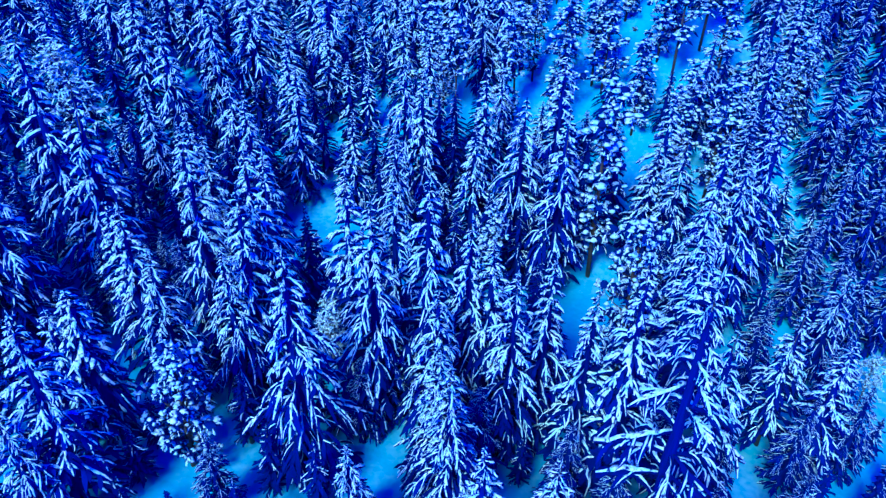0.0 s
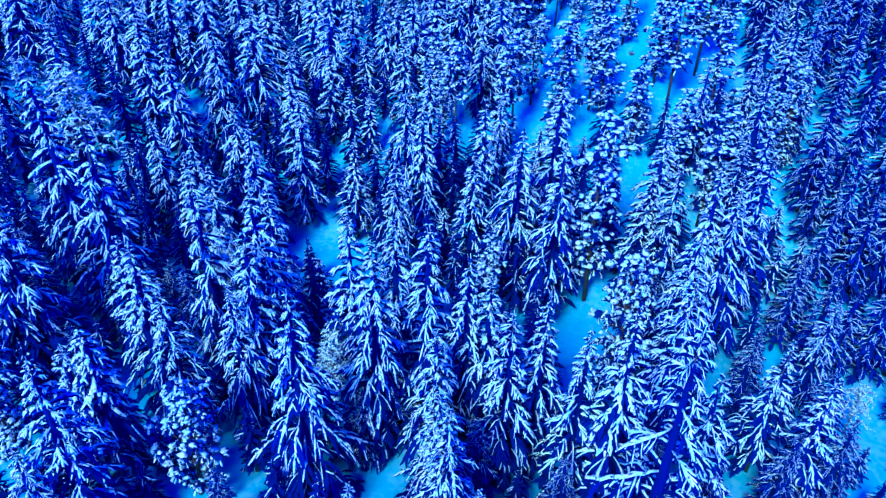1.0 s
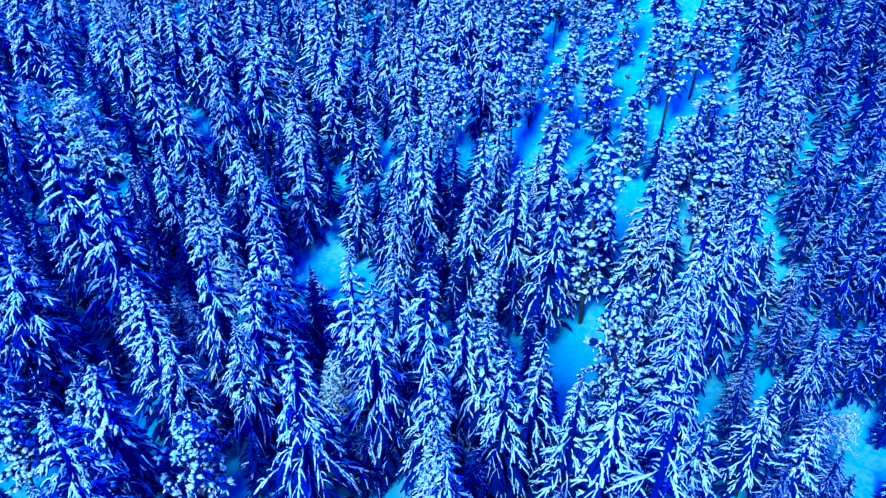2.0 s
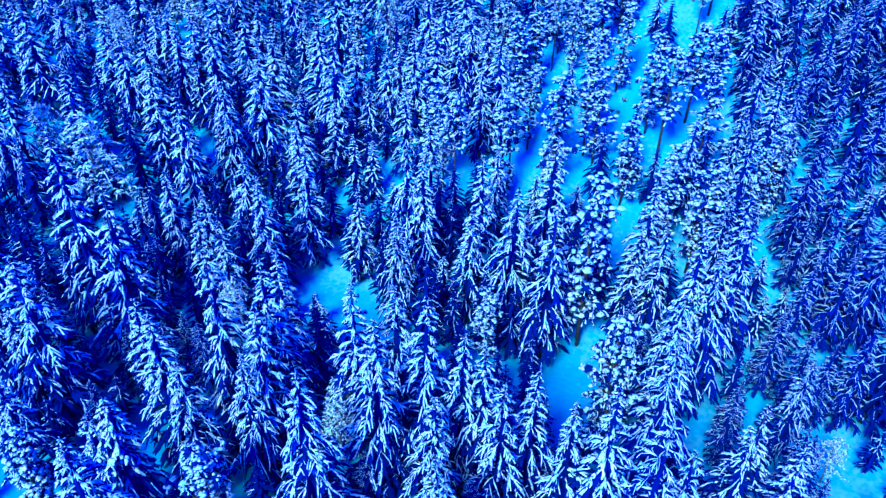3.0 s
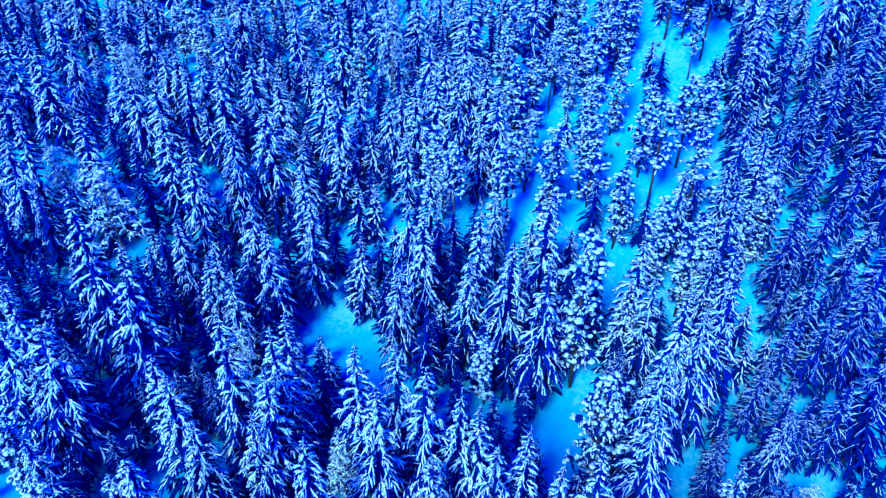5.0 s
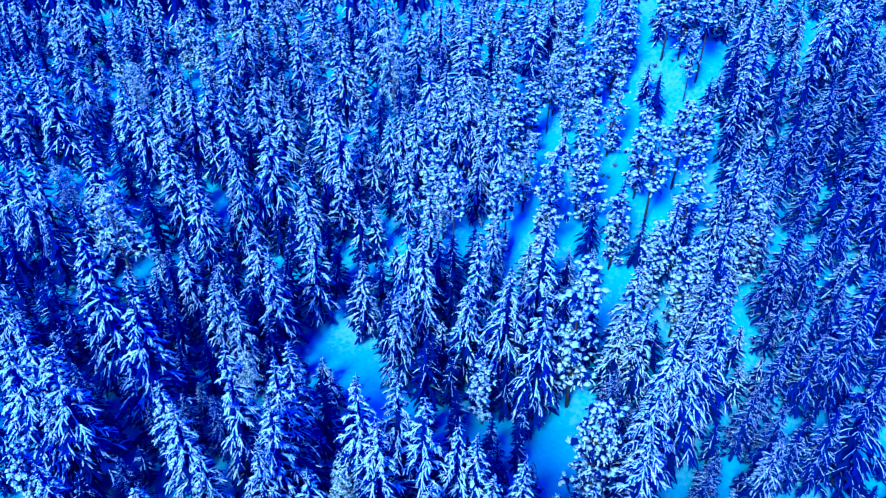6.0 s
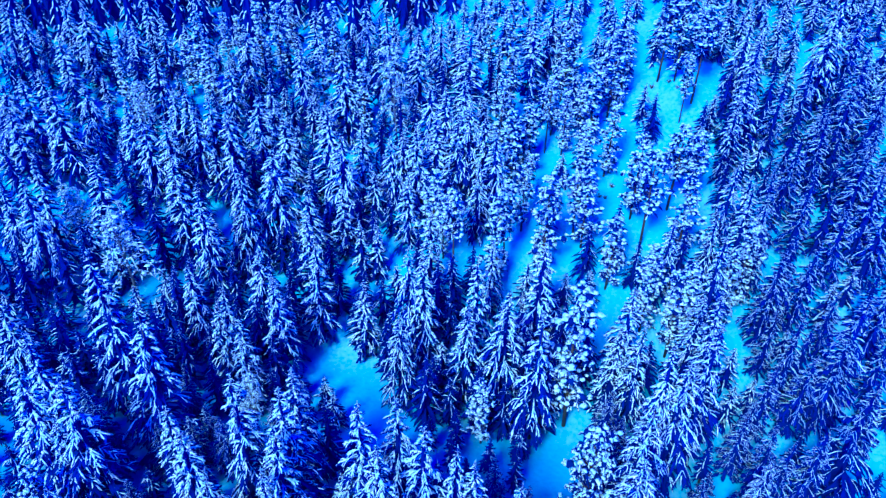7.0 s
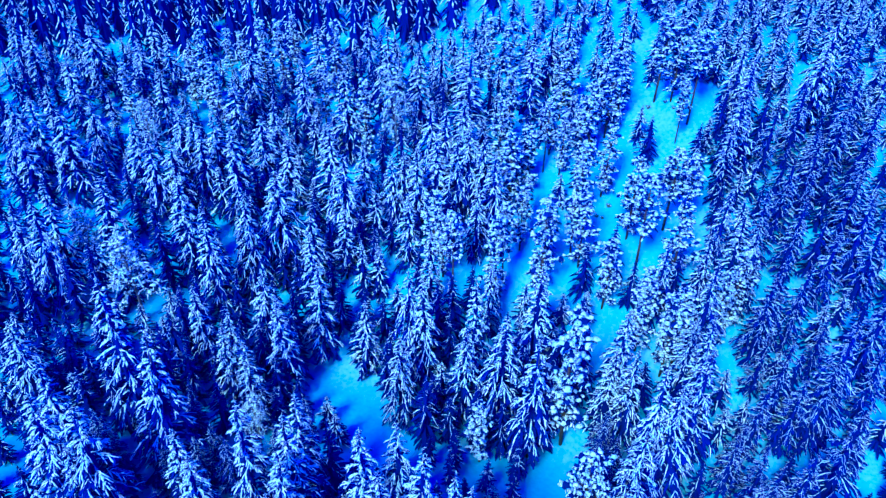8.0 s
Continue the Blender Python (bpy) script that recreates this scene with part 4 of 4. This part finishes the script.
crowd(54.0, 130.8, 7.0)
crowd(38.6, 131.3, 7.0)
crowd(-70.1, 131.4, 8.2)
crowd(61.3, 131.6, 7.0)
plant("tuft", -18.1, 131.6, 18.4)
crowd(-46.4, 131.7, 9.1)
crowd(-3.1, 131.8, 9.4, "dim")
crowd(21.2, 131.9, 7.4)
crowd(46.7, 131.9, 7.0)
crowd(-57.1, 132.2, 8.6, "dim")
crowd(-33.7, 132.2, 8.2)
crowd(-83.9, 132.4, 8.0)
crowd(57.2, 133.0, 7.0)
crowd(67.5, 133.0, 7.0)
crowd(42.9, 133.0, 7.0)
crowd(73.7, 133.1, 7.0)
plant("birch", -64.7, 133.1, 13.5)
crowd(-74.8, 133.3, 8.1)
crowd(51.5, 133.4, 7.0)
crowd(-14.1, 133.5, 9.6, "dim")
crowd(77.9, 133.7, 7.0)
crowd(-7.8, 133.7, 8.9)
crowd(-97.1, 133.7, 11.1, "dim")
crowd(81.4, 133.8, 7.0)
plant("spruce", -21.7, 134.0, 21.0, 1.14)
crowd(-29.2, 134.2, 11.2)
crowd(1.8, 134.3, 10.0, "dim")
plant("spruce", -37.4, 134.5, 15.0, 1.14)
crowd(-43.1, 134.8, 9.3, "dim")
crowd(12.2, 134.9, 9.2, "dim")
crowd(28.1, 134.9, 7.0)
crowd(48.1, 135.1, 7.0)
crowd(7.7, 135.1, 9.8, "dim")
crowd(-49.4, 135.1, 10.8, "dim")
crowd(-53.9, 135.3, 7.8)
crowd(-92.9, 135.5, 8.9, "dim")
crowd(84.9, 135.7, 7.0)
crowd(-59.7, 135.8, 11.4, "dim")
crowd(63.2, 135.8, 7.0)
crowd(33.6, 135.9, 7.0)
crowd(41.5, 136.0, 7.0)
crowd(57.5, 136.2, 7.0)
crowd(-67.8, 136.3, 9.2, "dim")
plant("spruce", 19.0, 136.3, 15.0, 1.25)
crowd(-86.0, 136.3, 12.0)
crowd(-101.8, 136.5, 9.9)
crowd(-2.0, 136.6, 11.4, "dim")
crowd(54.0, 136.6, 7.0)
crowd(67.9, 136.6, 7.0)
crowd(-25.3, 136.6, 9.7)
crowd(-11.1, 136.7, 8.1)
crowd(71.1, 136.9, 7.0)
crowd(45.5, 137.1, 7.0)
crowd(77.9, 137.3, 7.0)
crowd(-33.8, 137.4, 10.5, "dim")
crowd(-73.6, 137.5, 7.6)
crowd(-80.6, 137.7, 9.3, "dim")
crowd(4.5, 138.0, 8.6, "dim")
crowd(74.4, 138.0, 7.0)
crowd(-97.8, 138.2, 10.1, "dim")
plant("spruce", 22.8, 138.3, 15.0, 1.25)
crowd(86.9, 138.4, 7.0)
crowd(50.9, 138.4, 7.0)
crowd(82.3, 138.6, 7.0)
crowd(-29.2, 138.9, 10.6)
crowd(-37.9, 138.9, 8.2)
crowd(63.7, 139.4, 7.0)
plant("spruce", -7.1, 139.5, 17.8, 1.14)
crowd(42.2, 139.6, 7.0)
crowd(9.5, 139.7, 8.1)
crowd(-51.4, 139.8, 10.2, "dim")
crowd(60.6, 140.2, 7.0)
plant("spruce", -47.1, 140.2, 16.3, 1.14)
crowd(-56.3, 140.2, 8.6, "dim")
plant("spruce", -62.9, 140.3, 17.0, 1.14)
crowd(79.0, 140.3, 7.0)
crowd(31.3, 140.4, 7.0)
crowd(-68.9, 140.5, 8.1)
crowd(45.4, 140.6, 7.0)
crowd(56.5, 140.8, 7.0)
crowd(-42.0, 141.0, 8.9, "dim")
crowd(15.5, 141.1, 7.6)
crowd(68.1, 141.3, 7.0)
crowd(-90.5, 141.4, 9.8, "dim")
crowd(72.4, 141.6, 7.0)
crowd(85.3, 141.6, 7.0)
crowd(36.2, 141.7, 7.0)
plant("spruce", 2.0, 141.7, 16.4, 1.14)
crowd(-24.3, 141.9, 8.3)
crowd(-18.9, 142.0, 10.9, "dim")
plant("spruce", -83.2, 142.1, 17.0, 1.14)
plant("spruce", -32.4, 142.2, 20.0, 1.14)
crowd(24.8, 142.3, 7.0)
crowd(-13.1, 142.3, 11.8, "dim")
crowd(52.9, 142.4, 7.0)
crowd(-101.9, 142.5, 8.0)
crowd(-2.9, 142.6, 10.4, "dim")
crowd(20.2, 143.1, 7.0)
crowd(48.3, 143.2, 7.0)
crowd(75.8, 143.3, 7.0)
crowd(59.2, 143.6, 7.0)
plant("tuft", 11.7, 143.8, 14.4)
crowd(62.5, 143.8, 7.0)
crowd(-50.1, 144.2, 9.1, "dim")
crowd(79.1, 144.2, 7.0)
crowd(-77.1, 144.3, 7.7)
plant("tuft", -72.7, 144.7, 14.9)
crowd(-9.2, 144.7, 11.8, "dim")
crowd(41.0, 144.8, 7.0)
crowd(-37.4, 145.0, 7.6)
crowd(69.3, 145.0, 7.0)
crowd(82.2, 145.1, 7.0)
crowd(-68.4, 145.2, 7.7)
crowd(31.1, 145.4, 7.0)
crowd(-92.7, 145.4, 10.9, "dim")
crowd(54.4, 145.4, 7.0)
crowd(89.6, 145.5, 7.0)
crowd(65.4, 145.7, 7.0)
crowd(-60.4, 145.9, 7.7)
crowd(-45.2, 145.9, 10.0, "dim")
crowd(16.2, 146.1, 7.3)
plant("tuft", 7.7, 146.2, 15.6)
crowd(3.1, 146.3, 7.2)
crowd(-22.4, 146.5, 9.8)
crowd(-99.0, 146.5, 10.8, "dim")
crowd(49.3, 146.5, 7.0)
crowd(44.1, 146.7, 7.0)
crowd(58.4, 146.9, 7.0)
plant("spruce", -2.8, 147.0, 15.6, 1.14)
crowd(85.2, 147.1, 7.0)
crowd(25.9, 147.2, 7.0)
crowd(77.2, 147.3, 7.0)
plant("tuft", -53.5, 147.3, 15.5)
crowd(35.8, 147.3, 7.0)
crowd(-33.9, 147.5, 9.9, "dim")
plant("tuft", -29.3, 147.9, 14.8)
crowd(-85.1, 147.9, 11.1, "dim")
crowd(21.7, 148.2, 7.0)
crowd(-41.0, 148.3, 11.5, "dim")
crowd(-105.5, 148.4, 10.8, "dim")
crowd(67.1, 148.5, 7.0)
plant("spruce", -14.4, 148.6, 21.0, 1.14)
crowd(40.4, 148.6, 7.0)
crowd(80.6, 148.7, 7.0)
crowd(73.7, 148.8, 7.0)
crowd(-80.6, 148.9, 7.0)
crowd(90.6, 149.0, 7.0)
crowd(51.2, 149.1, 7.0)
crowd(54.8, 149.4, 7.0)
crowd(46.9, 149.4, 7.0)
crowd(60.8, 149.4, 7.0)
crowd(-92.3, 149.9, 8.9, "dim")
crowd(64.1, 150.1, 7.0)
crowd(0.5, 150.3, 8.1)
crowd(70.2, 150.4, 7.0)
crowd(16.0, 150.5, 7.0)
crowd(43.3, 150.5, 7.0)
crowd(-72.1, 150.5, 12.2, "dim")
crowd(10.9, 150.6, 7.0)
crowd(76.6, 150.6, 7.0)
plant("spruce", -46.2, 150.6, 18.3, 1.14)
crowd(85.5, 150.6, 7.0)
crowd(-63.2, 150.6, 7.6)
crowd(-9.5, 150.7, 9.8, "dim")
crowd(-99.2, 150.9, 11.0, "dim")
crowd(-18.4, 151.2, 11.3, "dim")
crowd(92.6, 151.5, 7.0)
crowd(27.7, 151.6, 7.0)
plant("tuft", -56.6, 152.0, 20.7)
crowd(-109.9, 152.1, 8.6, "dim")
crowd(32.4, 152.3, 7.0)
crowd(39.9, 152.4, 7.0)
crowd(5.7, 152.4, 8.3)
crowd(-39.1, 152.5, 11.0, "dim")
crowd(-89.1, 152.7, 9.1, "dim")
crowd(-78.6, 152.8, 8.9, "dim")
crowd(-83.2, 152.8, 10.3)
crowd(-5.2, 152.8, 7.0)
plant("tuft", -26.9, 153.1, 21.0)
crowd(-33.6, 153.2, 8.3)
crowd(-13.0, 153.2, 10.5)
crowd(-102.8, 153.6, 8.8, "dim")
crowd(-43.4, 154.1, 11.1, "dim")
crowd(-21.6, 154.3, 12.8, "dim")
crowd(-68.6, 154.4, 7.9)
crowd(1.3, 154.6, 7.0)
plant("tuft", -61.5, 154.6, 13.2)
crowd(18.0, 154.8, 7.0)
crowd(-9.0, 155.2, 7.0)
crowd(24.4, 155.3, 7.0)
crowd(-51.2, 155.3, 9.6)
plant("spruce", -73.3, 155.4, 16.5, 1.14)
crowd(-92.4, 155.8, 8.8)
crowd(30.6, 156.6, 7.0)
crowd(-107.0, 156.6, 8.5)
crowd(-57.7, 156.8, 10.3, "dim")
crowd(11.5, 157.2, 7.0)
crowd(36.9, 157.3, 7.0)
plant("spruce", -99.4, 157.4, 17.4, 1.14)
crowd(5.3, 157.5, 7.0)
crowd(-36.1, 157.6, 13.1, "dim")
plant("spruce", -84.8, 157.7, 17.6, 1.14)
crowd(-19.0, 157.8, 8.6, "dim")
crowd(-5.1, 158.3, 7.0)
crowd(-13.2, 158.3, 7.8)
plant("tuft", -45.3, 158.3, 19.9)
plant("tuft", -40.8, 158.3, 19.7)
crowd(-89.0, 158.6, 10.0)
crowd(-23.7, 159.3, 11.3, "dim")
crowd(-95.7, 159.7, 8.9, "dim")
crowd(-103.1, 159.7, 10.1, "dim")
crowd(-50.1, 159.9, 11.3, "dim")
crowd(-28.3, 160.1, 8.0)
crowd(-78.0, 160.4, 10.2, "dim")
crowd(19.8, 160.4, 7.0)
crowd(27.6, 160.9, 7.0)
plant("spruce", -68.8, 160.9, 16.3, 1.14)
crowd(-64.4, 161.0, 11.1, "dim")
crowd(-59.5, 161.0, 7.0)
plant("spruce", -32.8, 161.4, 17.5, 1.14)
crowd(-0.2, 161.6, 7.0)
crowd(-16.7, 161.7, 8.3)
crowd(-82.8, 161.9, 10.8, "dim")
crowd(6.9, 162.0, 7.0)
crowd(-8.4, 162.1, 8.5, "dim")
crowd(-73.0, 162.3, 8.9, "dim")
crowd(-54.0, 162.7, 7.0)
plant("spruce", -106.5, 162.7, 16.2, 1.14)
crowd(15.5, 162.7, 7.0)
crowd(31.8, 163.2, 7.0)
crowd(-44.9, 163.5, 9.1, "dim")
crowd(23.2, 164.0, 7.0)
crowd(-40.2, 164.0, 10.8, "dim")
plant("spruce", -20.8, 164.5, 15.7, 1.14)
crowd(-26.4, 164.8, 7.3)
crowd(-99.9, 164.9, 10.6, "dim")
plant("spruce", -93.2, 165.3, 16.6, 1.14)
crowd(-80.4, 165.6, 10.0)
crowd(19.3, 165.7, 7.0)
crowd(4.8, 165.8, 7.0)
crowd(-14.2, 166.0, 7.0)
crowd(-69.8, 166.3, 8.0)
crowd(-58.5, 166.4, 8.2)
crowd(-86.0, 166.5, 7.4)
crowd(-1.2, 166.5, 7.0)
plant("spruce", -74.1, 166.6, 17.3, 1.14)
crowd(-30.2, 166.7, 11.3, "dim")
crowd(-65.1, 166.8, 7.1)
plant("tuft", -52.9, 166.9, 13.7)
crowd(10.3, 167.4, 7.0)
crowd(27.3, 167.4, 7.0)
crowd(-109.7, 167.7, 7.1)
crowd(-43.0, 168.1, 9.2, "dim")
crowd(-5.3, 168.4, 7.0)
crowd(-18.4, 168.5, 9.9)
crowd(-90.3, 169.0, 7.7)
crowd(-34.8, 169.2, 7.7)
crowd(-103.7, 169.7, 7.0)
crowd(-47.4, 169.8, 9.5, "dim")
crowd(19.4, 170.3, 7.0)
crowd(6.5, 170.6, 7.0)
crowd(-96.5, 170.8, 7.0)
crowd(2.1, 170.8, 7.0)
crowd(-63.0, 170.8, 8.1)
crowd(24.5, 170.9, 7.0)
crowd(-25.0, 171.3, 7.8)
crowd(-11.0, 171.3, 7.0)
crowd(-75.5, 171.5, 9.8, "dim")
crowd(-29.8, 171.6, 9.8, "dim")
crowd(-80.3, 171.7, 7.0)
crowd(13.8, 171.8, 7.0)
plant("tuft", -57.8, 171.8, 13.0)
crowd(-15.2, 171.9, 7.0)
crowd(-85.0, 171.9, 8.4)
crowd(-53.3, 172.0, 8.7, "dim")
crowd(-67.9, 172.0, 9.8)
plant("tuft", -41.6, 174.4, 14.4)

# ---- the rest of the forest, between and beyond ----
def open_snow(x, y):
    """Whether a place lies in one of the treeless patches."""
    for cx, cy, rx, ry, turn in CLEARINGS:
        c, s = math.cos(radians(turn)), math.sin(radians(turn))
        u, v = c * (x - cx) + s * (y - cy), -s * (x - cx) + c * (y - cy)
        if (u / rx) ** 2 + (v / ry) ** 2 < 1:
            return True
    return False


CLEARINGS = [(-17, 80, 5, 8, 10), (-11, 69, 4, 8, 20), (22, 68, 2.5, 9, -8), (16, 57, 3.5, 6, 10), (28, 101, 3, 8, -25), (39, 115, 5, 7, 0), (35, 92, 3, 4, 0), (41, 68, 2.5, 8, 0), (35, 55, 4, 5, 0), (44, 47, 4, 4, 0), (64, 122, 4, 6, 0), (15, 100, 3, 6, 0)]


def canopy(x, y):
    """Height of the tree tops round a place."""
    w = [(1 / (4 + (x - a) ** 2 + (y - b) ** 2) ** 1.5, top) for a, b, top in PLANTED]
    return sum(k * top for k, top in w) / sum(k for k, _ in w)


def free(x, y, apart, taken):
    return not open_snow(x, y) and all((x - a) ** 2 + (y - b) ** 2 > apart * apart for a, b, _ in taken)


# ---- the woods behind and past the edge of the stand: too many and too far off to count ----
def woods_tree(green, white, x, y, h, rng, whorls):
    z0, reach = rise(x, y), h * rng.uniform(0.2, 0.26)
    green.rings([[(x + reach * q * math.cos(1.0472 * i), y + reach * q * math.sin(1.0472 * i), z0 + h * v) for i in range(6)] for q, v in ((0.4, 0.05), (0.34, 0.3), (0.03, 0.9))])
    for j in range(whorls):
        s = (j + rng.uniform(0.4, 1.0)) / whorls
        z, r, n = z0 + h * (1 - s * 0.9), reach * (0.06 + 0.94 * s ** 0.95), 4 + int(3.5 * s)
        turn = rng.uniform(0, 6.28)
        for i in range(n):
            az = turn + 6.2832 * (i + rng.uniform(-0.25, 0.25)) / n
            rr = r * rng.uniform(0.7, 1.25)
            a = Vector((x, y, z + 0.25))
            b = Vector((x + rr * math.cos(az), y + rr * math.sin(az), z - rr * rng.uniform(0.6, 0.95)))
            # Snow thins towards the foot in place of shade.
            finger(green, white, a, a.lerp(b, 0.6) + Vector((0, 0, 0.14 * rr)), b, 0.18 + 0.4 * s, 1.0 - 0.55 * s, rng)


def woods(name, label, tries, x0, x1, y0, y1, apart, whorls, seen):
    rng = random.Random(77)
    green, white, spots = Shape(), Shape(), []
    for _ in range(tries):
        x, y = rng.uniform(x0, x1), rng.uniform(y0, y1)
        if seen(x, y) or not free(x, y, apart, PLANTED) or not free(x, y, apart, spots):
            continue
        spots.append((x, y, 0))
        h = max(9.0, min(22.0, canopy(x, y) - rise(x, y) - rng.uniform(-2.0, 3.0))) if y < 170 else rng.uniform(17, 22)
        woods_tree(green, white, x, y, h, rng, whorls)
    ob = tagged(new(name), label, "forest", kind="stuff")
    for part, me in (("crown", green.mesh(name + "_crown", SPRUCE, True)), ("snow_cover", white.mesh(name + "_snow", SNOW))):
        tagged(new(part, me), kind="stuff").parent = ob
    return len(spots)


def join_crowd():
    ob = tagged(new("dense_woods"), "dense snow-laden spruce forest climbing the hill", "forest", kind="stuff")
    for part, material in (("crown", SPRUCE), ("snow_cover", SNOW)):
        verts, faces = [], []
        for me, m in CROWD[part]:
            k = len(verts)
            verts += [tuple(m @ v.co) for v in me.vertices]
            faces += [tuple(k + i for i in p.vertices) for p in me.polygons]
        tagged(new(part, mesh_from("dense_woods_" + part, verts, faces, material, part == "crown")), kind="stuff").parent = ob


join_crowd()
woods("far_woods", "snowy spruce forest stretching away over the hills", 4500, -190, 170, 10, 285, 5.0, 9, lambda x, y: -96 < x < 89 and 26 < y < 166 or abs(x) > 90 and y < 60 or abs(x) > 25 + 0.85 * y)
# Trees added out of view to keep the sun off the near ground.
woods("shade_woods", "unseen spruce forest added behind and beside the view to shade the valley floor", 2600, -110, 95, -12, 62, 4.4, 6, lambda x, y: -58 < x < 56 and y > 27 or x * x + y * y < 64)
